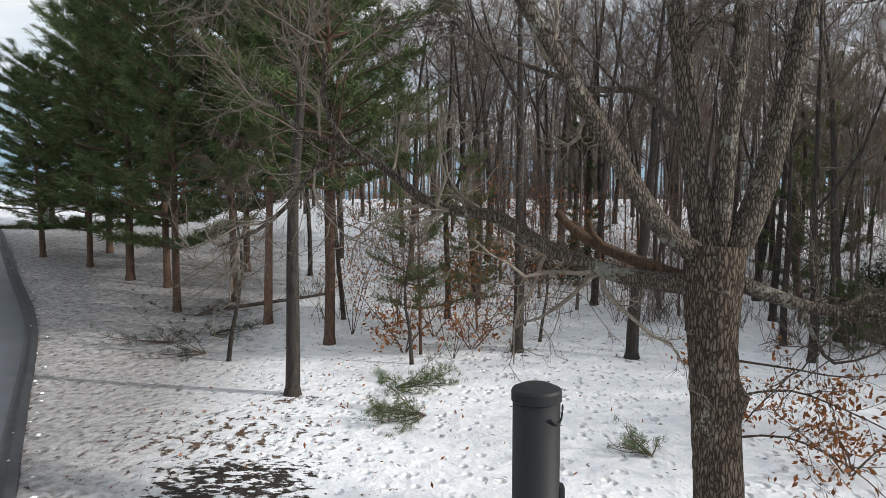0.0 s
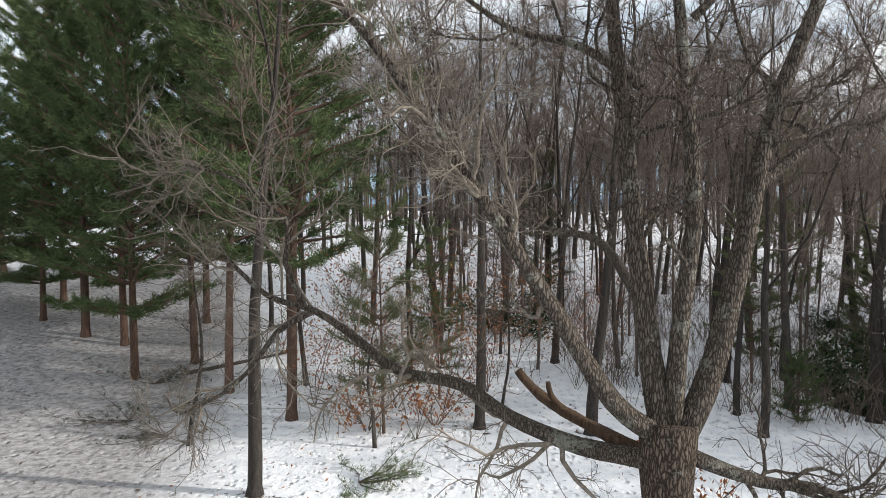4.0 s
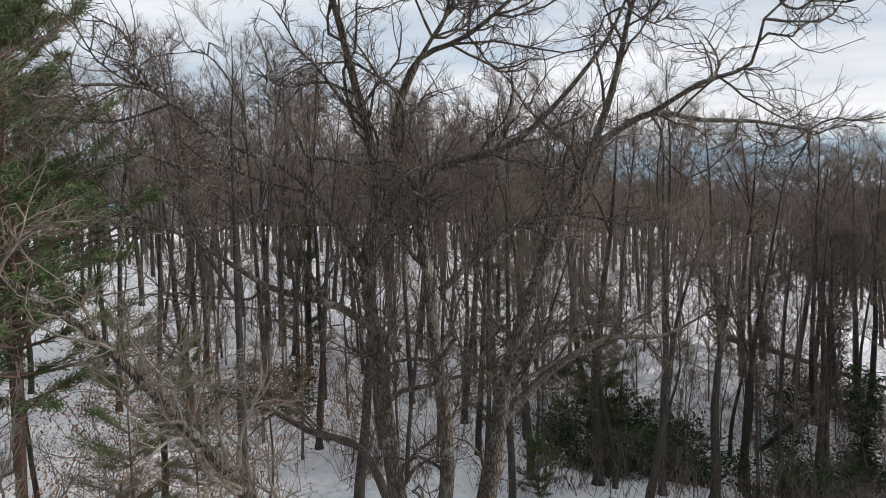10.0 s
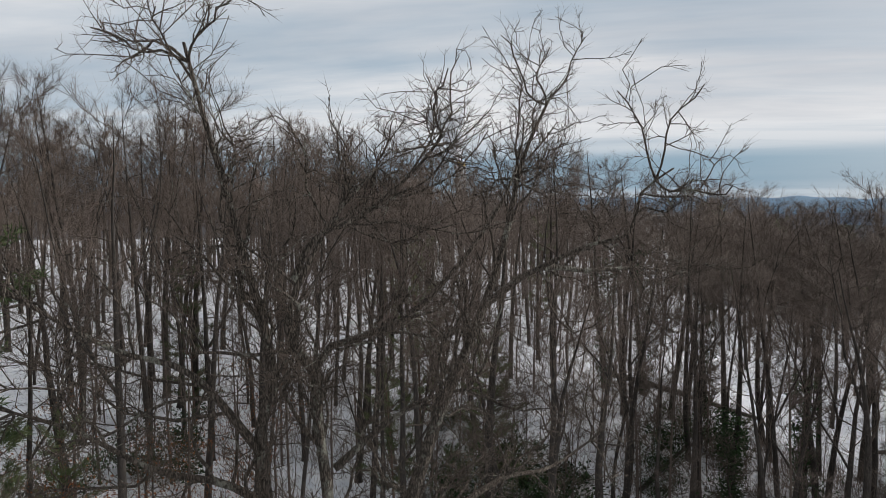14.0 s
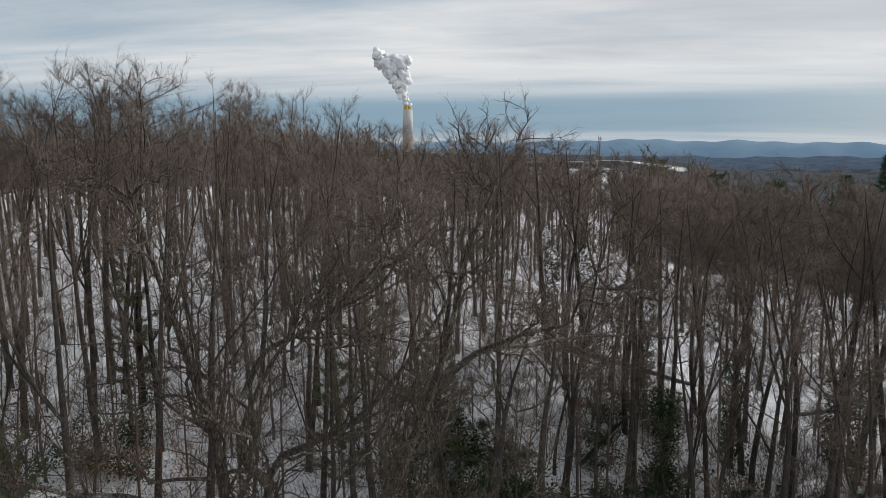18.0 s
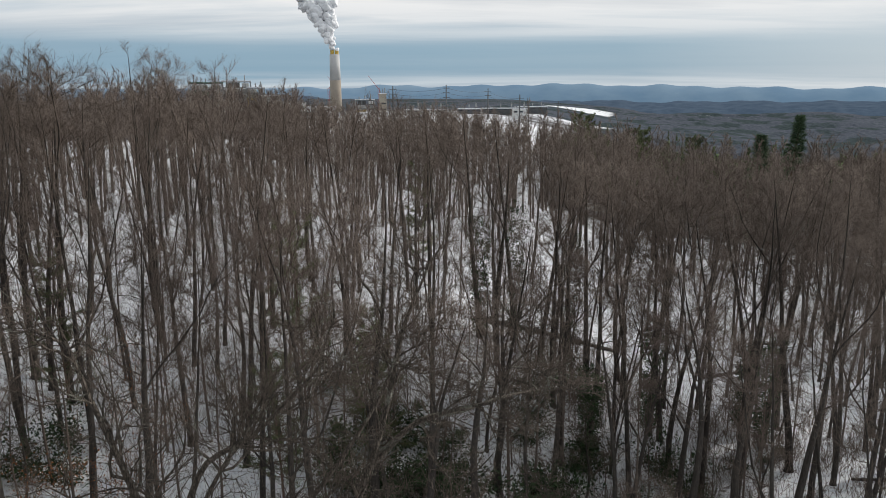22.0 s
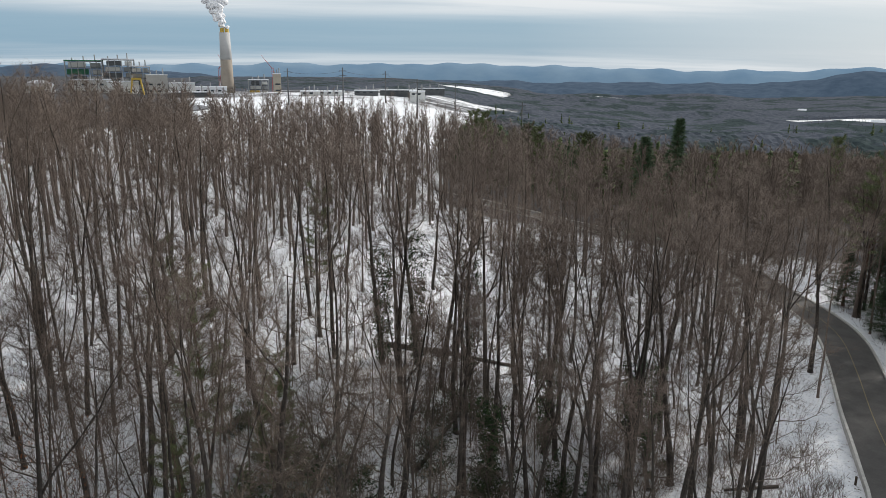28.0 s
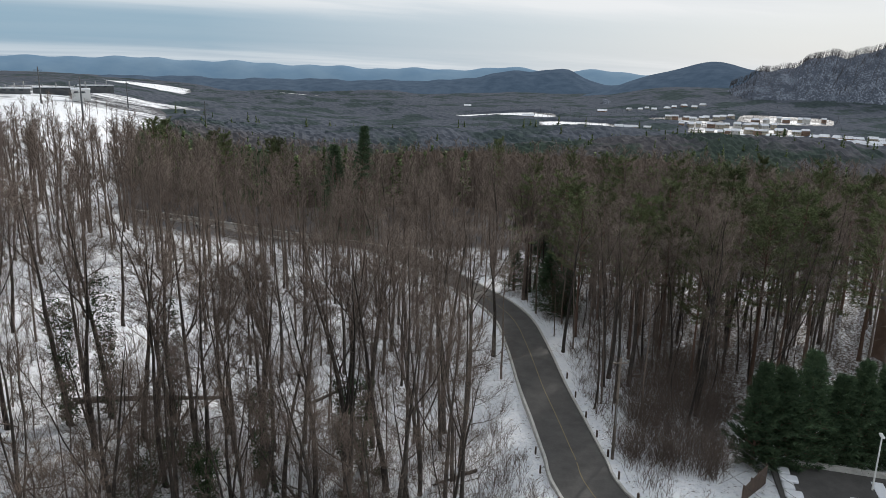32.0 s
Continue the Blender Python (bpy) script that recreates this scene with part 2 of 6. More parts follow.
M_ROOF = plain("dark_shingles", (0.05, 0.05, 0.055), (0.11, 0.105, 0.10), 1.0, 0.9)
M_BRICKRED = plain("brown_siding", (0.16, 0.10, 0.07), (0.28, 0.19, 0.14), 0.5, 0.9)
M_FENCE = plain("dark_fence_wood", (0.05, 0.035, 0.028), (0.12, 0.085, 0.065), 3, 0.9)

m, t, b, pos = material("steam", 1.0, 0.0)
t.links.new(ramp(t, [(0.35, (0.84, 0.85, 0.87)), (0.7, (0.95, 0.95, 0.96))], noise_tex(t, pos, 0.06, 5)), b.inputs["Base Color"])
M_STEAM = m

m, t, b, pos = material("window_glass", 0.08, 0.6)
b.inputs["Base Color"].default_value = (0.03, 0.04, 0.05, 1)
M_GLASS = m


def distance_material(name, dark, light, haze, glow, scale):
    """Far wooded ridges; the air's paling is put into their colours and a faint glow."""
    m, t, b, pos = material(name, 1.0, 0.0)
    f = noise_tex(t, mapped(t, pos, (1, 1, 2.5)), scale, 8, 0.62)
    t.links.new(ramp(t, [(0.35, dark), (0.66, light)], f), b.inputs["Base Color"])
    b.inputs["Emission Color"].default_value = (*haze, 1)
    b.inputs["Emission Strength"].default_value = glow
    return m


M_FAR = distance_material("hazed_far_ridge", (0.08, 0.12, 0.17), (0.14, 0.18, 0.22), (0.24, 0.40, 0.56), 0.36, 0.004)
M_MID = distance_material("hazed_wooded_ridge", (0.035, 0.042, 0.055), (0.065, 0.078, 0.098), (0.15, 0.26, 0.40), 0.21, 0.02)
M_NEARHILL = distance_material("hazed_snowy_wooded_hill", (0.13, 0.135, 0.15), (0.52, 0.54, 0.58), (0.20, 0.26, 0.34), 0.10, 0.06)
# the hill's stems and snow in hazed blue-grey tones; the haze glow stays
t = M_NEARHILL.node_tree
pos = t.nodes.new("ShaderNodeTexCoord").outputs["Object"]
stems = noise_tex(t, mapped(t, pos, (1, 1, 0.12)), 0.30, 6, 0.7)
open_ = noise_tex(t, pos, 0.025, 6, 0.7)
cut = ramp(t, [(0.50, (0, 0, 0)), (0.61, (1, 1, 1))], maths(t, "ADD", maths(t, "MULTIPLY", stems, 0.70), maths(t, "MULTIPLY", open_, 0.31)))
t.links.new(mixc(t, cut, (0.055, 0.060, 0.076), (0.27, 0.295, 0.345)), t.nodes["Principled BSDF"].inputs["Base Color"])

# snow: white with thaw holes, leaf crumbs and trodden, sandy stretches; far off mown fields and dark woodland soil,
# tinted blue-grey for haze
m, t, b, pos = material("snow_ground", 0.75, 0.25)
lump = noise_tex(t, pos, 1.6, 6, 0.62)
tread = nd(t, "ShaderNodeTexVoronoi", ins={"Scale": 2.6, "Randomness": 1.0})
t.links.new(mapped(t, pos, (1, 0.75, 0.1)), tread.inputs["Vector"])
dimple = ramp(t, [(0.10, (0, 0, 0)), (0.42, (1, 1, 1))], maths(t, "ADD", tread.outputs["Distance"], maths(t, "MULTIPLY", noise_tex(t, pos, 9, 4), 0.16)))
snow = ramp(t, [(0.3, (0.70, 0.73, 0.78)), (0.6, (0.86, 0.87, 0.89))], lump)
sandy_mask = nd(t, "ShaderNodeAttribute")
sandy_mask.attribute_name = "trodden"
sandy = mixc(t, sandy_mask.outputs["Fac"], snow, ramp(t, [(0.35, (0.175, 0.165, 0.160)), (0.62, (0.43, 0.42, 0.42))], noise_tex(t, pos, 3.5, 7, 0.7)))
litter_mask = nd(t, "ShaderNodeAttribute")
litter_mask.attribute_name = "litter"
crumbs = noise_tex(t, mapped(t, pos, (1, 0.7, 0.3)), 3.2, 6, 0.7, 0.3)
bare_mask = nd(t, "ShaderNodeAttribute")
bare_mask.attribute_name = "bare"
crumb_cut = maths(t, "ADD", crumbs, maths(t, "MULTIPLY", litter_mask.outputs["Fac"], 0.24))
holes = ramp(t, [(0.66, (0, 0, 0)), (0.70, (1, 1, 1))], crumb_cut)
soil = ramp(t, [(0.3, (0.035, 0.026, 0.020)), (0.7, (0.17, 0.10, 0.058))], noise_tex(t, pos, 9, 4))
col = mixc(t, holes, sandy, soil)
thaw = ramp(t, [(0.67, (0, 0, 0)), (0.70, (1, 1, 1))], maths(t, "ADD", maths(t, "MULTIPLY", noise_tex(t, mapped(t, pos, (1, 1.6, 1)), 2.8, 5, 0.65), 0.9), maths(t, "MULTIPLY", bare_mask.outputs["Fac"], 0.27)))
col = mixc(t, thaw, col, ramp(t, [(0.3, (0.010, 0.009, 0.008)), (0.7, (0.045, 0.035, 0.027))], noise_tex(t, pos, 14, 4)))
wood_mask = nd(t, "ShaderNodeAttribute")
wood_mask.attribute_name = "woodland"
wood_cut = ramp(t, [(0.42, (0, 0, 0)), (0.58, (1, 1, 1))], maths(t, "ADD", maths(t, "MULTIPLY", noise_tex(t, pos, 0.022, 8, 0.72), 0.9), maths(t, "SUBTRACT", maths(t, "MULTIPLY", wood_mask.outputs["Fac"], 0.60), 0.27)))
col = mixc(t, wood_cut, col, ramp(t, [(0.35, (0.024, 0.027, 0.033)), (0.7, (0.062, 0.060, 0.066))], noise_tex(t, pos, 0.05, 7, 0.7)))
t.links.new(col, b.inputs["Base Color"])
bumped(t, b, maths(t, "SUBTRACT", maths(t, "ADD", lump, maths(t, "MULTIPLY", dimple, 0.8)), maths(t, "MULTIPLY", holes, 0.5)), 1.0, 0.17)
M_SNOW = m

# the roof of the distant woods: brown crowns, evergreen patches, both painted hazier with distance
m, t, b, pos = material("hazed_distant_canopy", 1.0, 0.0)
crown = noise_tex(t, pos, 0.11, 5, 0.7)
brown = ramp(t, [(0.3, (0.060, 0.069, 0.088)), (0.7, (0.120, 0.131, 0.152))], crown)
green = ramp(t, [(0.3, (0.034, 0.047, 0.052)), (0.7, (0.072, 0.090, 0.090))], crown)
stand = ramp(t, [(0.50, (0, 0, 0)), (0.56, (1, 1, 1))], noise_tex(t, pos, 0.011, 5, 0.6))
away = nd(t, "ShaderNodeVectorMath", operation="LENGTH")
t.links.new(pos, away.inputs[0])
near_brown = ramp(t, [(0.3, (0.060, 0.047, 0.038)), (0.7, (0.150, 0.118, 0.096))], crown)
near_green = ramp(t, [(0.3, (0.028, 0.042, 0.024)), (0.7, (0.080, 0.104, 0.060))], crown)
# share of the blue-grey haze tones, growing with distance from the origin
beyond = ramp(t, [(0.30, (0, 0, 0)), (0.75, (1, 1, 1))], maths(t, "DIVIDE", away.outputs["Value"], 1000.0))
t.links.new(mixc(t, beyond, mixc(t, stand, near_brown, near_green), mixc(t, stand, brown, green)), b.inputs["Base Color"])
M_CANOPY = m

# ---- mesh helpers ----


def raw_mesh(name, verts, quads, tris, smooth=True):
    """A mesh from arrays of places, four-sided and three-sided faces."""
    me = bpy.data.meshes.new(name)
    quads, tris = np.asarray(quads, int).reshape(-1, 4), np.asarray(tris, int).reshape(-1, 3)
    nq, nt = len(quads), len(tris)
    me.vertices.add(len(verts))
    me.vertices.foreach_set("co", np.asarray(verts, np.float32).ravel())
    me.loops.add(nq * 4 + nt * 3)
    me.loops.foreach_set("vertex_index", np.concatenate([quads.ravel(), tris.ravel()]).astype(np.int32))
    me.polygons.add(nq + nt)
    me.polygons.foreach_set("loop_start", np.concatenate([np.arange(nq) * 4, nq * 4 + np.arange(nt) * 3]).astype(np.int32))
    me.polygons.foreach_set("use_smooth", np.full(nq + nt, smooth))
    me.update(calc_edges=True)
    return me


class Sticks:
    """Gathers tapered round sticks; those that end in a point cost three faces."""

    def __init__(self):
        self.by = {}

    def add(self, a, b, ra, rb, n=3):
        self.by.setdefault(n if rb > 0 else -n, []).append((*a, *b, ra, rb))

    def line(self, pts, radii, n=6):
        for i in range(len(pts) - 1):
            a, b = np.asarray(pts[i], float), np.asarray(pts[i + 1], float)
            self.add(a, b + (b - a) * 0.03, radii[i], radii[i + 1], n)

    def arrays(self):
        vs, qs, ts, base = [], [], [], 0
        for n, rows in self.by.items():
            r = np.array(rows)
            a, b, k, m_ = r[:, :3], r[:, 3:6], len(r), abs(n)
            ax = b - a
            ax /= np.linalg.norm(ax, axis=1, keepdims=True) + 1e-9
            ref = np.where(np.abs(ax[:, 2:3]) > 0.9, np.array([[1.0, 0, 0]]), np.array([[0, 0, 1.0]]))
            u = np.cross(ax, ref)
            u /= np.linalg.norm(u, axis=1, keepdims=True)
            v = np.cross(ax, u)
            ang = np.arange(m_) * 2 * np.pi / m_
            ring = np.cos(ang)[None, :, None] * u[:, None, :] + np.sin(ang)[None, :, None] * v[:, None, :]
            low = a[:, None, :] + ring * r[:, 6][:, None, None]
            j = np.arange(m_)
            jn = (j + 1) % m_
            if n > 0:
                high = b[:, None, :] + ring * r[:, 7][:, None, None]
                vs.append(np.concatenate([low, high], 1).reshape(-1, 3))
                off = base + np.arange(k)[:, None] * 2 * m_
                qs.append(np.stack([off + j, off + j + m_, off + jn + m_, off + jn], -1).reshape(-1, 4))
                base += k * 2 * m_
            else:
                vs.append(np.concatenate([low, b[:, None, :]], 1).reshape(-1, 3))
                off = base + np.arange(k)[:, None] * (m_ + 1)
                ts.append(np.stack([off + j, off + m_ + 0 * j, off + jn], -1).reshape(-1, 3))
                base += k * (m_ + 1)
        cat = lambda x, w: np.concatenate(x) if x else np.zeros((0, w))
        return cat(vs, 3), cat(qs, 4).astype(int), cat(ts, 3).astype(int)

    def __len__(self):
        return sum(len(r) for r in self.by.values())

    def mesh(self, name, mat):
        me = raw_mesh(name, *self.arrays())
        me.materials.append(mat)
        return me


def merged(name, pieces):
    """One mesh out of several (arrays, material) pieces."""
    vs, qs, ts, qi, ti, base = [], [], [], [], [], 0
    for k, ((v, q, t_), _) in enumerate(pieces):
        q, t_ = np.asarray(q, int).reshape(-1, 4), np.asarray(t_, int).reshape(-1, 3)
        vs.append(v), qs.append(q + base), ts.append(t_ + base)
        qi += [k] * len(q)
        ti += [k] * len(t_)
        base += len(v)
    me = raw_mesh(name, np.concatenate(vs), np.concatenate(qs), np.concatenate(ts))
    for _, mat in pieces:
        me.materials.append(mat)
    me.polygons.foreach_set("material_index", np.array(qi + ti, np.int32))
    return me


def child(name, me, parent, label=""):
    ob = new(name, me)
    ob.parent = parent
    if label:
        ob["label"] = label
    return ob


def part(name, bm, mat, parent, label="", smooth=False):
    """Links a bmesh as one mesh object under a thing or a part."""
    me = bpy.data.meshes.new(name)
    bm.to_mesh(me)
    bm.free()
    me.materials.append(mat)
    for p in me.polygons:
        p.use_smooth = smooth
    return child(name, me, parent, label)


def box(x0, y0, z0, x1, y1, z1, bevel=0.0):
    bm = bmesh.new()
    bmesh.ops.create_cube(bm, size=1, matrix=Matrix.Translation(((x0 + x1) / 2, (y0 + y1) / 2, (z0 + z1) / 2)) @ Matrix.Diagonal((x1 - x0, y1 - y0, z1 - z0, 1)))
    if bevel:
        bmesh.ops.bevel(bm, geom=bm.edges[:], offset=bevel, segments=1, affect="EDGES")
    return bm


def lathe(profile, n=24):
    """A round body from (radius, height) pairs, closed at both ends."""
    bm = bmesh.new()
    rings = [[bm.verts.new((r * math.cos(2 * math.pi * i / n), r * math.sin(2 * math.pi * i / n), z)) for i in range(n)] for r, z in profile]
    for lo, hi in zip(rings, rings[1:]):
        for i in range(n):
            bm.faces.new((lo[i], lo[(i + 1) % n], hi[(i + 1) % n], hi[i]))
    bm.faces.new(rings[0][::-1])
    bm.faces.new(rings[-1])
    return bm


def thing(name, label, category, at=(0, 0, 0), turn=0.0, group="", kind=""):
    ob = new(name)
    ob.empty_display_size = 0.2
    ob.matrix_basis = Matrix.Translation(at) @ pose(0, 0, 0, 0, 0, turn)
    return tagged(ob, label, category, group, kind)


# ---- the lie of the land ----


def smooth_step(a, b, x):
    u = np.clip((x - a) / (b - a), 0, 1)
    return u * u * (3 - 2 * u)


def land(x, y):
    """Height of the ground: a level lawn, a gully to the east, a low wooded rise north of it and a wide valley beyond."""
    x, y = np.asarray(x, float), np.asarray(y, float)
    d, az = np.hypot(x, y), np.degrees(np.arctan2(x, y))
    east = smooth_step(38, 64, az) * (1 - smooth_step(120, 170, az))
    z = smooth_step(26, 75, d) * (3.4 * (1 - east) - 5.0 * east) + 3.0 * smooth_step(50, 110, d) * (1 - smooth_step(18, 36, az))
    z = z - 3.6 * np.exp(-(((d - 46) / 7.5) ** 2)) * smooth_step(24, 36, az) * (1 - smooth_step(58, 75, az))
    ahead = smooth_step(44, 60, az) * (1 - smooth_step(120, 170, az))
    z = z - smooth_step(115, 520, d) * (3 + 34 * ahead) - smooth_step(600, 1500, d) * (4 + 22 * ahead)
    z = z + 0.10 * np.sin(x * 0.31 + 1) * np.sin(y * 0.27) * smooth_step(6, 30, d)
    z = z + 2.2 * np.sin(x * 0.021 + 2) * np.sin(y * 0.017 + 1) * smooth_step(80, 260, d)
    z = z + (9 * np.sin(x * 0.011 + 1) * np.sin(y * 0.013 + x * 0.004) + 6 * np.sin(x * 0.023 + y * 0.009)) * smooth_step(330, 700, d) * smooth_step(44, 60, az) * (1 - 0.85 * smooth_step(70, 78, az) * smooth_step(850, 1050, d))
    z = z + (14 * smooth_step(1150, 1500, d) + 46 * smooth_step(1450, 2050, d) * smooth_step(84, 92, az)) * smooth_step(72, 80, az) * (1 - smooth_step(125, 150, az))
    return z


def ground_at(x, y):
    return float(land(x, y))

# ---- ground ----
rings = np.concatenate([[0.0], np.geomspace(1.2, 160, 150), np.geomspace(168, 4700, 70)])
N_AZ = 400
az = np.linspace(0, 2 * np.pi, N_AZ, endpoint=False)
gx, gy = np.outer(rings[1:], np.sin(az)), np.outer(rings[1:], np.cos(az))
gz = land(gx, gy)
verts = np.concatenate([[[0, 0, float(land(0, 0))]], np.stack([gx, gy, gz], -1).reshape(-1, 3)])
i, j = np.meshgrid(np.arange(len(rings) - 2), np.arange(N_AZ), indexing="ij")
jn = (j + 1) % N_AZ
quads = np.stack([1 + i * N_AZ + j, 1 + i * N_AZ + jn, 1 + (i + 1) * N_AZ + jn, 1 + (i + 1) * N_AZ + j], -1).reshape(-1, 4)[:, ::-1]
j0 = np.arange(N_AZ)
tris = np.stack([0 * j0, 1 + (j0 + 1) % N_AZ, 1 + j0], -1)[:, ::-1]
me = raw_mesh("ground", verts, quads, tris)
me.materials.append(M_SNOW)
vx, vy = verts[:, 0], verts[:, 1]
vd, vaz = np.hypot(vx, vy), np.degrees(np.arctan2(vx, vy))
# the verge beside the bend is trodden and sanded; leaf crumbs gather under the trees
verge = smooth_step(-2, 4, -vx - 3.0 - 0.14 * vy) * (1 - smooth_step(60, 80, vd))
litter = 0.09 + 0.13 * smooth_step(18, 45, vd) + 0.5 * np.exp(-(((vx + 5.8) / 3.0) ** 2 + ((vy - 18.5) / 3.2) ** 2))
bare = np.exp(-(((vx + 4.7) / 2.3) ** 4 + ((vy - 15.5) / 1.9) ** 4))
for tx, ty in ((-4.9, 22.6), (3.0, 28.5), (7.6, 28.0), (4.9, 12.2)):
    litter += 0.45 * np.exp(-((vx - tx) ** 2 + (vy - ty) ** 2) / 0.8)
# slope below the road: brush litter and dark soil, also painting the crowns' shade
slope = smooth_step(6, 12, 0.42 * (vx - 62) - 4.0 - vy) * smooth_step(68, 78, vx) * (1 - smooth_step(150, 200, vd))
litter += 0.50 * slope
wild = 0.22 * slope + smooth_step(128, 175, vd) * smooth_step(40, 50, vaz) + smooth_step(240, 420, vd) * (1 - smooth_step(40, 50, vaz))
# open snow: bearing, distance, half widths of the clearing, the works yards, the valley fields and the estate
for faz, fd, wa, wd in ((46, 300, 3.2, 170), (40, 540, 11, 240), (41, 900, 13, 330), (51.5, 2650, 3.2, 420), (49, 1350, 7, 200), (84.2, 1330, 3.4, 75), (78.5, 1560, 4.5, 70), (101, 1130, 5.5, 120), (96.5, 1330, 4.5, 110), (92, 1500, 3, 70), (99, 1560, 3.5, 90), (62, 2900, 2, 160)):
    wild = np.minimum(wild, 1) * (1 - (0.97 if fd < 600 else 0.85 if fd > 2000 or faz in (84.2, 78.5) else 0.5) * np.exp(-(((vaz - faz) / wa) ** 4) - ((vd - fd) / wd) ** 4))
for key, arr in (("trodden", verge), ("litter", litter), ("woodland", wild), ("bare", bare)):
    at = me.attributes.new(key, "FLOAT", "POINT")
    at.data.foreach_set("value", np.ascontiguousarray(arr, dtype=np.float32))
tagged(new("ground", me), "snow-covered ground with leaf crumbs, thaw holes and footprints", "ground", kind="structure")

# ---- roads ----


def spline(points, step):
    """Evenly spaced places on a smooth line through the points."""
    p = [np.array(q, float) for q in points]
    p = [2 * p[0] - p[1]] + p + [2 * p[-1] - p[-2]]
    out = []
    for a, b, c, d in zip(p, p[1:], p[2:], p[3:]):
        k = max(2, int(np.linalg.norm(c - b) / step))
        for u in np.arange(k) / k:
            out.append(0.5 * (2 * b + (c - a) * u + (2 * a - 5 * b + 4 * c - d) * u * u + (3 * b - a - 3 * c + d) * u ** 3))
    out.append(p[-2])
    return np.array(out)


def ribbon(name, line, left, right, low, high, mat, parent=None, level=None):
    """A band along a line between two offsets, with a top, two sides and ends."""
    tan = np.gradient(line, axis=0)
    tan /= np.linalg.norm(tan, axis=1, keepdims=True)
    nor = np.stack([-tan[:, 1], tan[:, 0]], -1)
    base = land(line[:, 0], line[:, 1]) if level is None else level
    cols = []
    for off, h in ((left, low), (left, high), (right, high), (right, low)):
        q = line + nor * off
        cols.append(np.column_stack([q, base + h]))
    v = np.stack(cols, 1).reshape(-1, 3)
    n = len(line)
    r, c = np.meshgrid(np.arange(n - 1), np.arange(3), indexing="ij")
    qd = np.stack([r * 4 + c, r * 4 + c + 1, (r + 1) * 4 + c + 1, (r + 1) * 4 + c], -1).reshape(-1, 4)
    qd = np.concatenate([qd, [[0, 3, 2, 1], [(n - 1) * 4 + k for k in range(4)]]])
    me = raw_mesh(name, v, qd, [], smooth=False)
    me.materials.append(mat)
    ob = new(name, me)
    if parent:
        ob.parent = parent
    return ob


# the road that climbs through the woods
CLIMB = spline([(20, -16.5), (38, -7), (53.7, 2.2), (60.4, 4.4), (69, 7.1), (77.2, 9.9), (88.4, 13.5), (99.4, 17.6), (107.3, 22.6), (116, 30.4), (126.5, 39.8), (135, 50), (141, 64), (143, 80), (140, 98), (128, 118)], 1.5)
LEVEL = land(CLIMB[:, 0], CLIMB[:, 1])
for _ in range(6):
    LEVEL = np.convolve(np.pad(LEVEL, 4, mode="edge"), np.ones(9) / 9, "valid")
road = ribbon("road_1", CLIMB, 2.7, -2.7, -1.2, 0.26, M_ASPHALT, None, LEVEL)
tagged(road, "worn grey asphalt lane winding through snowy woods", "road", kind="structure")
for off in (2.7, -2.7):
    k = ribbon("kerb", CLIMB, off + (0.24 if off > 0 else 0), off - (0 if off > 0 else 0.24), -1.2, 0.44, M_KERB, road, LEVEL)
    k["label"] = "pale concrete kerb"
ribbon("centre_line", CLIMB, 0.045, -0.045, 0.25, 0.264, M_LINE, road, LEVEL)["label"] = "faded yellow centre line"

# the bend beside the lawn
BEND = spline([(-4.2, 4), (-6.5, 9.0), (-8.95, 14.2), (-10.9, 17.8), (-13.5, 22.6), (-19.2, 33.0), (-26.7, 44.0), (-40, 63), (-60, 88), (-90, 125)], 1.0)
BL = land(BEND[:, 0], BEND[:, 1])
bend = ribbon("road_2", BEND, 6.6, 0.42, -0.6, 0.05, M_WET, None, BL)
tagged(bend, "wet grey asphalt road with a melting kerb", "road", kind="structure")
gut = ribbon("gutter", BEND, 0.415, 0.12, -0.6, 0.07, M_KERBDARK, bend, BL)
kerb2 = ribbon("kerb", BEND, 0.12, -0.10, -0.6, 0.20, M_KERBDARK, bend, BL)
kerb2["label"] = "dark wet kerb with lumps of snow"

# ---- trees ----


def unit(v):
    return v / (np.linalg.norm(v) + 1e-9)


def wander(rng, p, d, length, n, bend, lift):
    """A crooked line of n steps from p."""
    pts, d = [p], unit(d)
    for _ in range(n):
        d = unit(d + rng.normal(0, bend, 3) + np.array([0, 0, lift]))
        pts.append(pts[-1] + d * length / n)
    return np.array(pts)


def side_way(rng, d, angle):
    r = unit(np.cross(d, rng.normal(0, 1, 3)))
    return unit(d * math.cos(angle) + r * math.sin(angle))


def twigs(rng, st, pts, count, length, r0, fork=2, drop=0.0):
    """Twigs along a branch: pointed sticks, some of them forked."""
    for _ in range(count):
        u = rng.uniform(0.15, 1.0) * (len(pts) - 1)
        i = min(int(u), len(pts) - 2)
        p = pts[i] + (pts[i + 1] - pts[i]) * (u - i)
        d = side_way(rng, unit(pts[i + 1] - pts[i]), rng.uniform(0.35, 1.0))
        d[2] += 0.15 - drop
        d = unit(d)
        ln = length * rng.uniform(0.5, 1.25)
        st.add(p, p + d * ln, r0, 0, 3)
        for _ in range(fork):
            q = p + d * ln * rng.uniform(0.2, 0.7)
            st.add(q, q + side_way(rng, d, rng.uniform(0.4, 0.9)) * ln * rng.uniform(0.35, 0.7), r0 * 0.7, 0, 3)


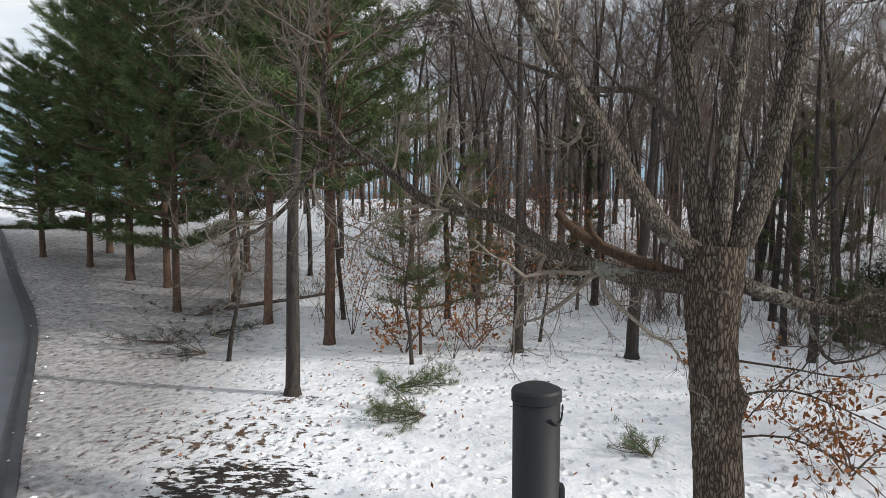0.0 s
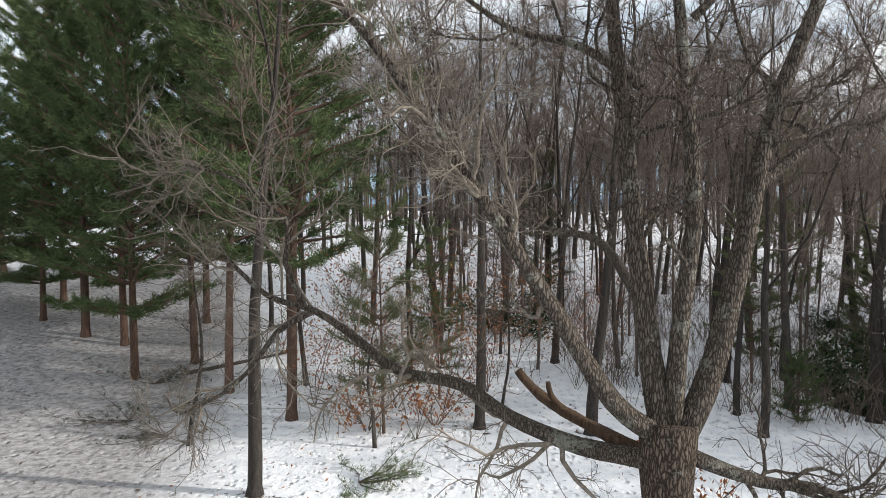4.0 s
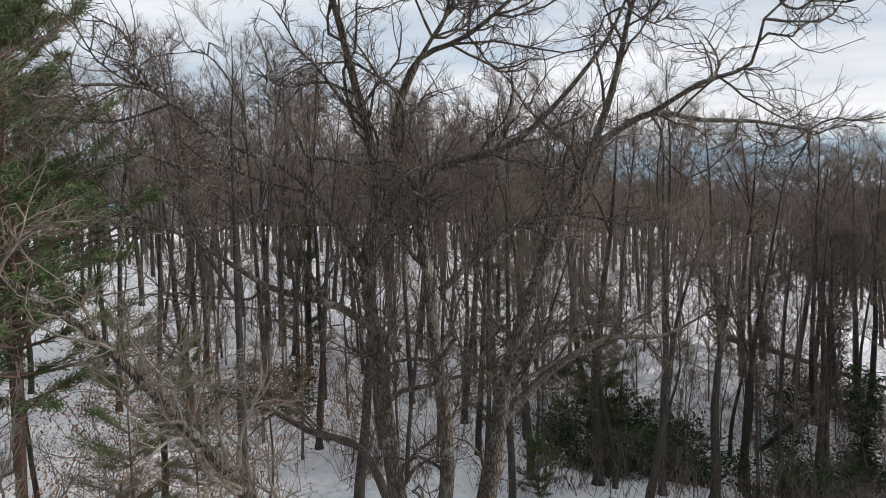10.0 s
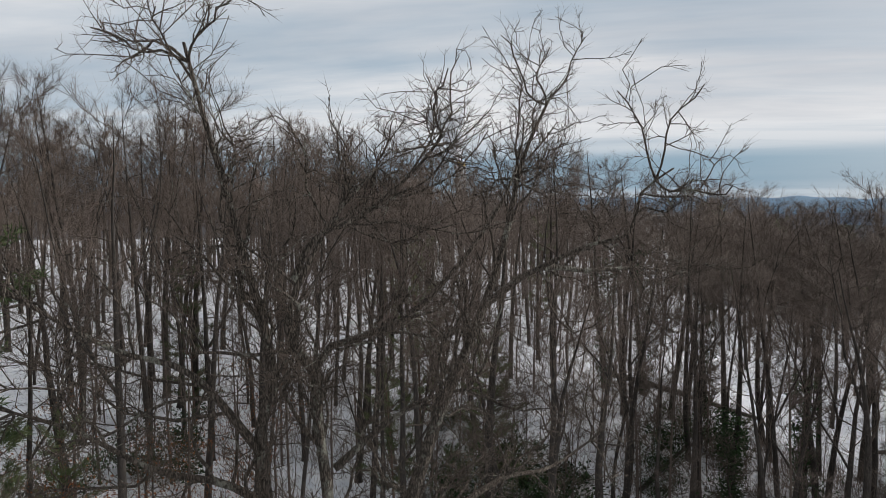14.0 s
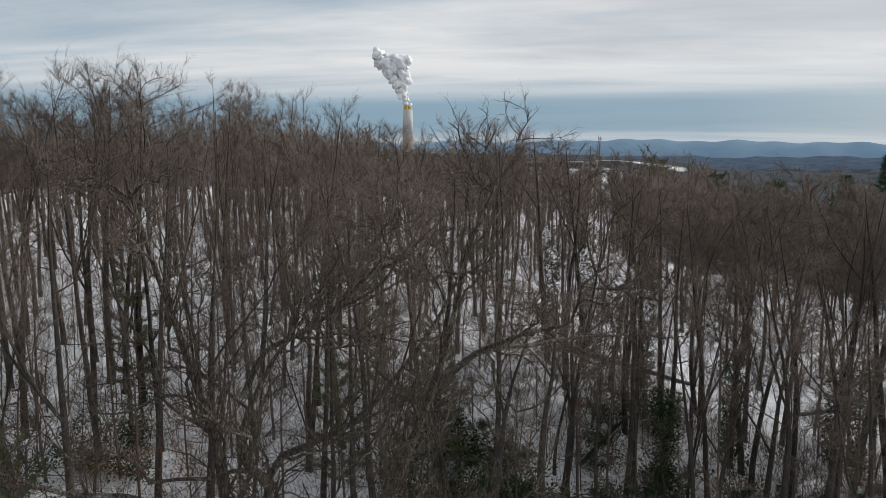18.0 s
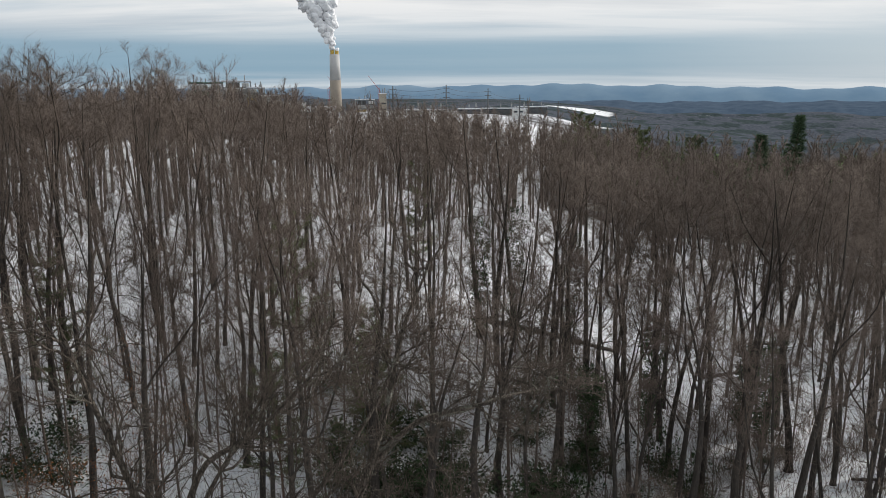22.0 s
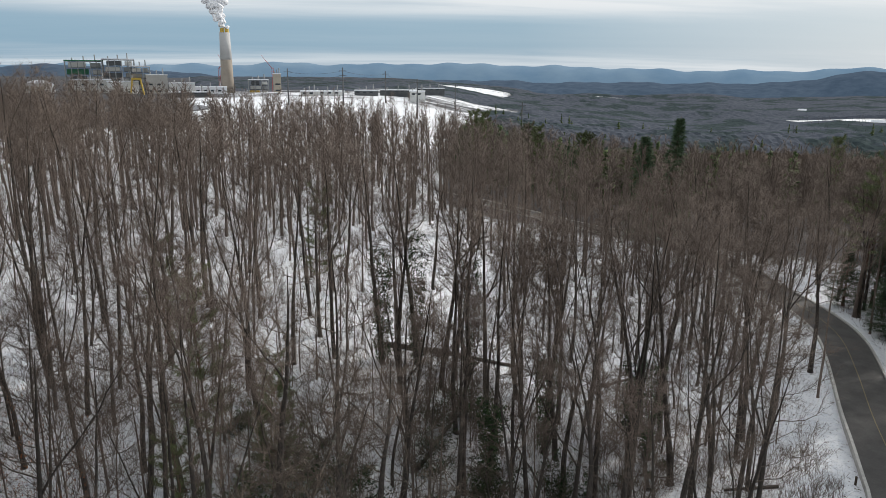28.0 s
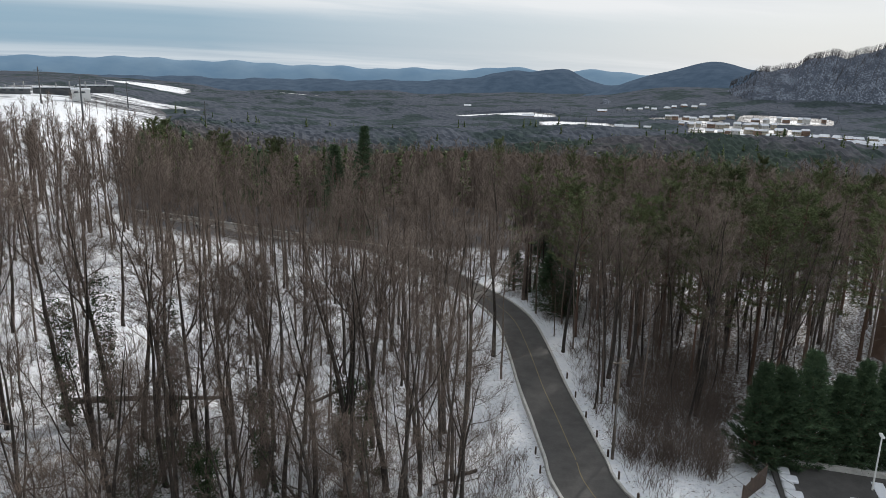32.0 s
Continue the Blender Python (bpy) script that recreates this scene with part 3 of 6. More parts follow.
def curled_twigs(rng, st, pts, count, length, r0, fork=2):
    """Twigs seen close: bent once, with forks."""
    for _ in range(count):
        u = rng.uniform(0.15, 1.0) * (len(pts) - 1)
        i = min(int(u), len(pts) - 2)
        p = pts[i] + (pts[i + 1] - pts[i]) * (u - i)
        d = side_way(rng, unit(pts[i + 1] - pts[i]), rng.uniform(0.35, 1.0))
        ln = length * rng.uniform(0.5, 1.3)
        mid = p + d * ln * 0.5
        end = mid + unit(d + rng.normal(0, 0.45, 3)) * ln * 0.5
        st.add(p, mid, r0, r0 * 0.7, 3)
        st.add(mid, end, r0 * 0.7, 0, 3)
        for _ in range(fork):
            q = p + (mid - p) * rng.uniform(0.3, 1.0)
            st.add(q, q + side_way(rng, d, rng.uniform(0.4, 0.9)) * ln * rng.uniform(0.3, 0.6), r0 * 0.6, 0, 3)


def bare_tree(seed, height, r0, clear, limbs, spread, stems_=3, fine=5, subs=6, thick=0.0088, fork=2):
    """A leafless forest tree, base at the origin: a straight trunk, a few steep stems, rising limbs and a fine broom of twigs."""
    rng = np.random.default_rng(seed)
    trunk, limb, twig = Sticks(), Sticks(), Sticks()
    main = wander(rng, np.array([0, 0, -0.3]), np.array([rng.normal(0, 0.03), rng.normal(0, 0.03), 1.0]), height, 12, 0.032, 0.03)
    rad = r0 * 1.05 * (1 - np.linspace(0, 1, 13) ** 1.05 * 0.95)
    trunk.add(main[0], main[0] + (main[1] - main[0]) * 0.35, r0 * 1.6, r0 * 1.05, 8)
    trunk.line(main, rad, 8)
    stems = [(main, rad, clear)]
    for k in range(stems_ - 1):
        s = int(np.clip(clear * 12 + rng.integers(0, 4), 3, 9))
        d = unit(main[s + 1] - main[s])
        pts = wander(rng, main[s], side_way(rng, d, rng.uniform(0.3, 0.6)), (height - main[s][2]) * rng.uniform(0.8, 1.0), 8, 0.07, 0.10)
        rr = np.linspace(rad[s] * rng.uniform(0.45, 0.7), 0.014, 9)
        trunk.line(pts, rr, 6)
        stems.append((pts, rr, 0.16))
    for k in range(limbs):
        pts0, rr0, lo = stems[k % len(stems)]
        u = lo + (0.985 - lo) * ((k + rng.uniform(0, 1)) / limbs) ** 0.8
        f = u * (len(pts0) - 1)
        i = min(int(f), len(pts0) - 2)
        p = pts0[i] + (pts0[i + 1] - pts0[i]) * (f - i)
        d = unit(pts0[i + 1] - pts0[i])
        ln = spread * (1.1 - 0.6 * (u - lo) / (1 - lo)) * rng.uniform(0.55, 1.15)
        pts = wander(rng, p, side_way(rng, d, rng.uniform(0.6, 1.2)), ln, 5, 0.23, 0.12)
        r = max(0.014, min(rr0[i] * 0.42, 0.010 * ln + 0.008))
        limb.line(pts, np.linspace(r, 0.008, 6), 4)
        for _ in range(subs):
            g = rng.uniform(0.2, 1.0) * 5
            j = min(int(g), 4)
            q = pts[j] + (pts[j + 1] - pts[j]) * (g - j)
            sub = wander(rng, q, side_way(rng, unit(pts[j + 1] - pts[j]), rng.uniform(0.4, 0.85)), ln * rng.uniform(0.3, 0.6), 2, 0.2, 0.18)
            limb.add(sub[0], sub[1], thick * 1.5, thick, 3)
            limb.add(sub[1], sub[2], thick, 0, 3)
            twigs(rng, twig, sub, fine, ln * 0.17 + 0.42, thick * 0.8, fork, -0.28)
        twigs(rng, twig, pts, fine + 3, ln * 0.2 + 0.5, thick, fork, -0.28)
    # dead snags low on the trunk
    for _ in range(5):
        i = int(rng.integers(3, max(5, int(clear * 12))))
        sn = wander(rng, main[i], side_way(rng, np.array([0, 0, 1.0]), rng.uniform(0.9, 1.5)), rng.uniform(0.8, 2.6), 3, 0.2, 0.02)
        limb.line(sn, [0.018, 0.012, 0.009, 0.005], 3)
        twigs(rng, twig, sn, 4, 0.5, thick * 0.8, 1)
    return trunk, limb, twig


def place_tree(name, label, category, parts_):
    trunk, limb, twig = parts_
    ob = thing(name, label, category)
    child("trunk", trunk.mesh("trunk", M_BARK), ob)
    child("crown", merged("crown", [(limb.arrays(), M_LIMB), (twig.arrays(), M_TWIG)]), ob)
    return ob


TREE_SPECS = [  # height, radius, clear share, limbs, spread, rising stems
    (20.5, 0.19, 0.42, 28, 3.9, 2), (18.5, 0.15, 0.40, 25, 3.4, 2), (21.5, 0.21, 0.46, 29, 3.9, 3), (17.0, 0.12, 0.40, 22, 3.1, 1),
    (19.5, 0.16, 0.46, 26, 3.6, 2), (16.0, 0.095, 0.38, 19, 2.7, 1), (22.0, 0.23, 0.40, 31, 4.3, 3)]
LABELS = ["tall straight leafless tree with grey bark in snow", "leafless forked forest tree with brown twigs", "large leafless tree with lichen-grey limbs",
          "slender leafless tree among other trunks", "tall bare trunk with a twiggy crown", "thin young leafless tree standing in snow", "broad leafless forest tree with a dense twiggy crown"]
FOREST = []
for k, (h, r, c, nl, sp, tw2) in enumerate(TREE_SPECS):
    FOREST.append(place_tree("bare_tree", LABELS[k], "tree", bare_tree(100 + k, h, r, c, nl, sp, tw2)))
USED = [False] * len(FOREST)


def plant(models, used, k, x, y, scale, turn, z=None, lean=(0, 0), group=""):
    m_ = Matrix.Translation((x, y, ground_at(x, y) if z is None else z)) @ pose(0, 0, 0, lean[0], lean[1], turn) @ Matrix.Diagonal((scale[0], scale[0], scale[1], 1))
    if used[k]:
        ob = copy_thing(models[k], m_)
    else:
        ob, used[k] = models[k], True
        ob.matrix_basis = m_
    if group:
        ob["group"] = group
    return ob


def road_gap(x, y):
    """Distance to the nearer road's middle."""
    p = np.array([x, y])
    return min(np.min(np.linalg.norm(CLIMB - p, axis=1)), np.min(np.linalg.norm(BEND - p, axis=1)) - 3)


rng = np.random.default_rng(7)
# trees that stand out one by one along the edge of the lawn: x, y, model, girth, height
for x, y, k, g, h in ((-4.95, 22.9, 0, 1.25, 0.95), (-8.6, 28.0, 5, 1.0, 0.55), (-5.0, 35.5, 3, 1.0, 1.0), (-1.2, 27.0, 5, 0.9, 0.6),
                      (0.2, 35.9, 1, 1.1, 1.0), (3.05, 28.9, 6, 0.95, 0.95), (4.25, 30.8, 5, 0.8, 0.9), (7.6, 28.2, 0, 1.05, 0.9), (8.25, 38.5, 2, 1.0, 0.95),
                      (-8.8, 46.7, 1, 1.0, 1.0), (11.5, 33, 3, 1.0, 1.0), (14.5, 27.5, 1, 1.1, 1.0), (17.5, 31, 4, 1.3, 1.0), (20.5, 29.5, 0, 1.2, 1.0), (22.5, 27.0, 6, 0.9, 1.0)):
    plant(FOREST, USED, k, x, y, (g, h), rng.uniform(0, 360), group="trees along the lawn")

spots = []


def free(x, y, gap):
    return all((x - a) ** 2 + (y - b) ** 2 > gap * gap for a, b in spots)


def wood_spot(d0, d1, a0, a1, gap):
    """A free place for a tree in the wood, or nothing."""
    d, a = math.sqrt(rng.uniform(d0 ** 2, d1 ** 2)), rng.uniform(a0, a1)
    x, y = d * math.sin(radians(a)), d * math.cos(radians(a))
    if not free(x, y, gap) or road_gap(x, y) < 4.4 or (a < 25 and d < 37) or (a < 40 and d < 32) or (a < -6 and x < -9 and d < 60):
        return None
    if x > 52 and x < 75 and y < -9 or (x > 40 and x < 72 and y < 0.42 * (x - 58) + 0.5 and y > -12):
        return None
    if a > 95 and d < 75 or (a > 76 and d < 66):
        return None
    if 46 < a < 70 and 66 < d < 122 and rng.uniform() < (0.78 if a < 64 else 0.15):
        return None
    if 48 < x < 104 and y > 0.3 * x - 18 and road_gap(x, y) < 7 and x < 84 and rng.uniform() < 0.85:
        return None
    spots.append((x, y))
    return x, y, ((1.13 if a < 16 else 1.08 if a < 26 else 0.94 if a < 52 else 1.08) if d > 45 else 1.0 if a < 18 else 0.84)


# how many, distances, bearings, least gap
for n_, d0, d1, a0, a1, gap in ((118, 27, 92, -12, 100, 3.6), (14, 37, 62, 42, 80, 3.2), (24, 78, 122, 62, 80, 3.0), (22, 36, 64, 50, 76, 3.2),
                                (16, 36, 60, 4, 34, 2.6), (28, 60, 100, 0, 34, 3.2), (62, 66, 122, 78, 104, 2.4), (6, 80, 120, 50, 72, 3.0)):
    for k_ in range(n_):
        p, tries = None, 0
        while not p:
            tries += 1
            p = wood_spot(d0, d1, a0, a1, gap / (1 + tries * 0.01))
        plant(FOREST, USED, int(rng.choice(7, p=[0.18, 0.16, 0.12, 0.17, 0.15, 0.12, 0.10])), p[0], p[1], (rng.uniform(0.85, 1.2), rng.uniform(0.82, 1.08) * p[2]), rng.uniform(0, 360), lean=(rng.normal(0, 1.5), rng.normal(0, 1.5)), group="leafless forest")

# ---- the big oak ----


def tube(pts, radii, n, rough=0.0, seed=0, cap=False):
    """One continuous round limb along a line, a little uneven."""
    pts, radii = np.asarray(pts, float), np.asarray(radii, float)
    r_ = np.random.default_rng(seed)
    tan = np.gradient(pts, axis=0)
    tan /= np.linalg.norm(tan, axis=1, keepdims=True)
    u = np.cross(tan[0], (0.3, 1.0, 0.1))
    rows = []
    ph = r_.uniform(0, 6.28, 3)
    ang = np.arange(n) * 2 * np.pi / n
    for k in range(len(pts)):
        u = unit(u - tan[k] * (u @ tan[k]))
        v = np.cross(tan[k], u)
        rr = radii[k] * (1 + rough * (np.sin(3 * ang + ph[0] + k * 0.13) * 0.5 + np.sin(5 * ang + ph[1] - k * 0.2) * 0.35 + r_.normal(0, 0.35, n)))
        rows.append(pts[k] + rr[:, None] * (np.cos(ang)[:, None] * u + np.sin(ang)[:, None] * v))
    v_ = np.concatenate(rows)
    i, j = np.meshgrid(np.arange(len(pts) - 1), np.arange(n), indexing="ij")
    q = np.stack([i * n + j, i * n + (j + 1) % n, (i + 1) * n + (j + 1) % n, (i + 1) * n + j], -1).reshape(-1, 4)
    t_ = []
    if cap:
        v_ = np.concatenate([v_, pts[-1:]])
        e = (len(pts) - 1) * n
        t_ = [[e + k, e + (k + 1) % n, len(v_) - 1] for k in range(n)]
    return v_, q, t_


def limb_part(name, points, r0, r1, parent, mat, seed, n=10, step=0.35, rough=0.08, cap=False, label=""):
    line = spline(points, step)
    rad = r0 + (r1 - r0) * np.linspace(0, 1, len(line)) ** 0.8
    me = raw_mesh(name, *tube(line, rad, n, rough, seed, cap))
    me.materials.append(mat)
    return line, rad, child(name, me, parent, label)


OX, OY = 4.75, 12.2
oak = thing("oak_tree", "big spreading leafless oak with lichen-grey bark and curling twigs", "tree")
line = spline([(OX + 0.18, OY, -0.4), (OX + 0.13, OY, 1.1), (OX + 0.05, OY, 2.4), (OX - 0.03, OY, 3.6), (OX - 0.08, OY, 4.7), (OX - 0.05, OY, 5.6)], 0.16)
rad = 0.43 - 0.03 * np.linspace(0, 1, len(line)) + 0.30 * np.exp(-(line[:, 2] + 0.4) / 0.45) + 0.10 * smooth_step(3.6, 5.2, line[:, 2])
v_, q_, t_ = tube(line, rad, 26, 0.035, 5, True)
burl = np.array([OX + 0.42, OY - 0.05, 2.95])
pull = np.exp(-np.sum((v_ - burl) ** 2, 1) / 0.05)
v_ = v_ + (v_ - np.array([OX, OY, 0]) * np.array([1, 1, 0]) - v_ * np.array([0, 0, 1])) * pull[:, None] * 0.45
me = raw_mesh("trunk", v_, q_, t_)
me.materials.append(M_OAK)
child("trunk", me, oak)
OAK_LIMBS = [  # way through x, y, z; radii; how many branches
    ([(4.5, 12.2, 4.9), (3.2, 12.6, 5.05), (1.95, 13.0, 5.5), (1.05, 13.3, 6.05), (-0.15, 13.6, 6.27), (-1.0, 13.8, 6.9), (-1.8, 14.0, 7.4), (-2.7, 14.0, 7.7), (-3.5, 13.9, 8.5)], 0.20, 0.04, 16),
    ([(-1.8, 14.0, 7.4), (-2.5, 13.9, 7.0), (-3.0, 13.8, 6.3), (-3.6, 13.7, 5.8), (-4.3, 13.5, 5.5)], 0.075, 0.025, 7),
    ([(-2.0, 14.0, 7.5), (-2.3, 13.7, 8.4), (-2.2, 13.4, 9.1), (-3.0, 13.1, 9.9), (-3.9, 12.9, 10.2)], 0.07, 0.02, 9),
    ([(4.6, 12.2, 5.3), (3.6, 12.0, 6.05), (2.45, 11.8, 7.8), (1.45, 11.6, 9.3), (0.3, 11.4, 10.95), (-0.75, 11.2, 12.3), (-1.9, 11.0, 13.3), (-3.2, 10.8, 13.9)], 0.21, 0.03, 22),
    ([(4.6, 12.25, 5.4), (4.4, 12.3, 6.6), (4.14, 12.4, 8.7), (3.8, 12.3, 11.1), (3.55, 12.2, 13.2), (3.75, 12.1, 14.6), (3.2, 12.1, 17.0), (2.72, 12.0, 18.7), (2.4, 12.0, 20.0)], 0.24, 0.025, 24),
    ([(4.75, 12.2, 5.5), (4.8, 12.0, 7.5), (4.95, 11.9, 9.5), (4.7, 11.9, 12.0), (4.5, 11.9, 14.5), (5.2, 11.8, 14.95), (6.2, 11.7, 15.25), (7.3, 11.6, 16.2), (8.2, 11.5, 17.3), (8.7, 11.5, 18.2)], 0.19, 0.025, 22),
    ([(4.9, 12.2, 5.3), (5.3, 12.2, 6.1), (5.65, 12.3, 7.1), (6.1, 12.4, 8.9), (6.5, 12.4, 10.9), (7.2, 12.3, 12.9), (7.8, 12.2, 14.2), (8.4, 12.2, 15.4), (8.9, 12.2, 16.7), (9.3, 12.1, 18.4), (10.0, 12.0, 19.8)], 0.26, 0.025, 24),
    ([(8.35, 12.2, 15.3), (9.7, 12.1, 16.0), (11.0, 12.0, 15.9), (12.4, 11.9, 15.9), (14.2, 11.8, 15.7)], 0.09, 0.02, 12),
    ([(5.0, 12.2, 5.0), (6.3, 12.0, 4.55), (7.2, 11.8, 4.5), (8.3, 11.6, 4.15), (9.6, 11.4, 4.6)], 0.16, 0.03, 14),
    ([(4.2, 12.35, 11.5), (3.2, 12.8, 12.3), (2.0, 13.2, 12.7), (0.7, 13.4, 13.6), (-0.4, 13.6, 14.1)], 0.10, 0.02, 11),
    ([(4.85, 11.9, 12.6), (5.6, 11.4, 13.4), (6.3, 11.0, 13.9), (7.4, 10.8, 14.0)], 0.08, 0.02, 8),
    ([(6.3, 12.4, 9.8), (7.6, 12.6, 10.7), (9.2, 12.8, 11.2), (10.8, 13.0, 11.1), (12.5, 13.1, 11.6)], 0.12, 0.02, 14),
    ([(4.55, 11.9, 14.3), (3.9, 11.6, 15.3), (4.2, 11.4, 16.4), (4.9, 11.2, 17.6)], 0.11, 0.02, 11),
    ([(3.6, 12.2, 13.0), (2.4, 12.0, 14.6), (1.2, 11.8, 15.2), (-0.2, 11.7, 16.2)], 0.09, 0.02, 10),
    ([(4.3, 12.4, 7.5), (4.4, 13.8, 8.0), (4.2, 15.3, 8.7), (3.3, 16.3, 8.9), (2.6, 16.8, 9.3), (1.3, 17.3, 9.9), (0.2, 17.8, 10.8)], 0.13, 0.03, 10),
    ([(4.2, 12.2, 16.0), (4.6, 12.1, 16.8), (5.4, 11.8, 17.2), (6.3, 11.5, 18.0), (6.8, 11.2, 18.7)], 0.07, 0.02, 11),
    ([(9.7, 12.1, 16.0), (10.2, 11.2, 16.5), (10.8, 10.5, 16.8), (10.9, 10.3, 17.6), (11.4, 9.9, 18.1)], 0.06, 0.02, 8)]
oak_rng = np.random.default_rng(42)
for k, (pts, r0, r1, nb) in enumerate(OAK_LIMBS):
    line, rad, limb_ob = limb_part("limb", pts, r0, r1, oak, M_OAKLIMB, 60 + k, 10, 0.3, 0.07)
    br, tw_ = Sticks(), Sticks()
    for b_ in range(int(nb * 1.1)):
        u = oak_rng.uniform(0.2, 1.0) if b_ > 2 else 1.0
        i = min(int(u * (len(line) - 1)), len(line) - 2)
        d = unit(line[i + 1] - line[i])
        ln = oak_rng.uniform(1.2, 2.9) * (1.25 - (0.6 if k < 4 else 0.4) * u)
        sub = wander(oak_rng, line[i], side_way(oak_rng, d, oak_rng.uniform(0.5, 1.15)), ln, 7, 0.30, 0.05 if k < 4 else 0.10)
        r = min(max(rad[i], 0.05) * 0.5, 0.013 * ln + 0.016)
        br.line(sub, np.linspace(r, 0.011, 8), 6)
        for _ in range(8):
            g = oak_rng.uniform(0.15, 1.0) * 7
            j = min(int(g), 6)
            q = sub[j] + (sub[j + 1] - sub[j]) * (g - j)
            tw = wander(oak_rng, q, side_way(oak_rng, unit(sub[j + 1] - sub[j]), oak_rng.uniform(0.5, 1.1)), oak_rng.uniform(0.5, 1.5), 4, 0.34, 0.04)
            br.line(tw, [0.012, 0.010, 0.008, 0.007, 0.006], 4)
            curled_twigs(oak_rng, tw_, tw, 5, 0.5, 0.0055, 2)
        curled_twigs(oak_rng, tw_, sub, 6, 0.6, 0.006, 2)
    # first four limbs wear the sunlit-toned bark, the rest a darker, backlit tone
    child("branchwork", br.mesh("branchwork", M_OAKTWIG if k < 4 else M_OAKLIMB), limb_ob)
    child("spray", tw_.mesh("spray", M_OAKTWIG if k < 4 else M_LIMB), limb_ob)
limb_part("broken_limb", [(4.4, 12.3, 4.95), (3.6, 12.9, 5.25), (2.9, 13.5, 5.55), (2.5, 13.8, 5.85), (2.25, 14.0, 6.13)], 0.15, 0.085, oak, M_DEAD, 91, 9, 0.2, 0.18, True, "snapped-off dead limb of bare orange wood")
limb_part("broken_limb", [(3.0, 13.4, 5.55), (2.8, 13.4, 5.8), (2.75, 13.4, 6.05)], 0.07, 0.05, oak, M_DEAD, 92, 7, 0.15, 0.2, True)

oak_low = []
for pts, n_ in (([(5.1, 12.1, 3.0), (5.9, 11.9, 3.15), (6.8, 11.7, 2.85), (7.7, 11.5, 2.4), (8.4, 11.4, 1.9)], 10), ([(5.1, 12.0, 2.3), (5.8, 11.7, 2.4), (6.7, 11.4, 2.0), (7.5, 11.3, 1.3)], 9), ([(5.1, 12.2, 3.6), (6.2, 12.4, 3.4), (7.3, 12.6, 3.2), (8.6, 12.7, 3.3)], 8)):
    line, rad, limb_ob = limb_part("limb", pts, 0.024, 0.008, oak, M_OAK, 95, 6, 0.3, 0.08)
    tw_ = Sticks()
    for _ in range(n_):
        i = int(oak_rng.integers(2, len(line) - 1))
        sub = wander(oak_rng, line[i], side_way(oak_rng, unit(line[i] - line[i - 1]), 0.8), oak_rng.uniform(0.5, 1.3), 4, 0.25, -0.05)
        tw_.line(sub, [0.007, 0.006, 0.005, 0.004, 0.003], 4)
        curled_twigs(oak_rng, tw_, sub, 6, 0.45, 0.004, 2)
        oak_low.extend(sub[2:])
    child("branchwork", tw_.mesh("branchwork", M_OAK), limb_ob)

# ---- leaf and needle work ----


def needle_arrays(centres, ways, count, length, width, spread, seed):
    """Tufts of needles: count thin blades from each centre, fanned round its way."""
    r_ = np.random.default_rng(seed)
    c = np.repeat(np.asarray(centres), count, 0)
    w = np.repeat(np.asarray(ways), count, 0) + r_.normal(0, spread, (len(c), 3))
    w /= np.linalg.norm(w, axis=1, keepdims=True)
    s = np.cross(w, r_.normal(0, 1, w.shape))
    s /= np.linalg.norm(s, axis=1, keepdims=True) + 1e-9
    ln = length * r_.uniform(0.6, 1.25, (len(c), 1))
    c = c + r_.normal(0, length * 0.22, c.shape)
    v = np.stack([c - s * width / 2, c + s * width / 2, c + w * ln], 1).reshape(-1, 3)
    return v, np.zeros((0, 4), int), np.arange(len(v)).reshape(-1, 3)


def needles(name, centres, ways, count, length, width, spread, mat, seed):
    me = raw_mesh(name, *needle_arrays(centres, ways, count, length, width, spread, seed), smooth=False)
    me.materials.append(mat)
    return me


def leaves(name, centres, count, length, reach, mat, seed, droop=0.0):
    """Single oval leaves, folded along the middle, scattered round each centre."""
    r_ = np.random.default_rng(seed)
    c = np.repeat(np.asarray(centres), count, 0)
    c = c + r_.normal(0, reach, c.shape)
    w = r_.normal(0, 1, c.shape)
    w[:, 2] -= droop
    w /= np.linalg.norm(w, axis=1, keepdims=True)
    s = np.cross(w, r_.normal(0, 1, w.shape))
    s /= np.linalg.norm(s, axis=1, keepdims=True)
    up_ = np.cross(w, s)
    ln = length * r_.uniform(0.6, 1.3, (len(c), 1))
    v = np.stack([c, c + w * ln * 0.5 + s * ln * 0.24 + up_ * ln * 0.06, c + w * ln, c + w * ln * 0.5 - s * ln * 0.24 + up_ * ln * 0.06], 1).reshape(-1, 3)
    b_ = np.arange(len(c))[:, None] * 4
    t_ = np.concatenate([b_ + [[0, 1, 2]], b_ + [[0, 2, 3]]])
    me = raw_mesh(name, v, [], t_, smooth=False)
    me.materials.append(mat)
    return me


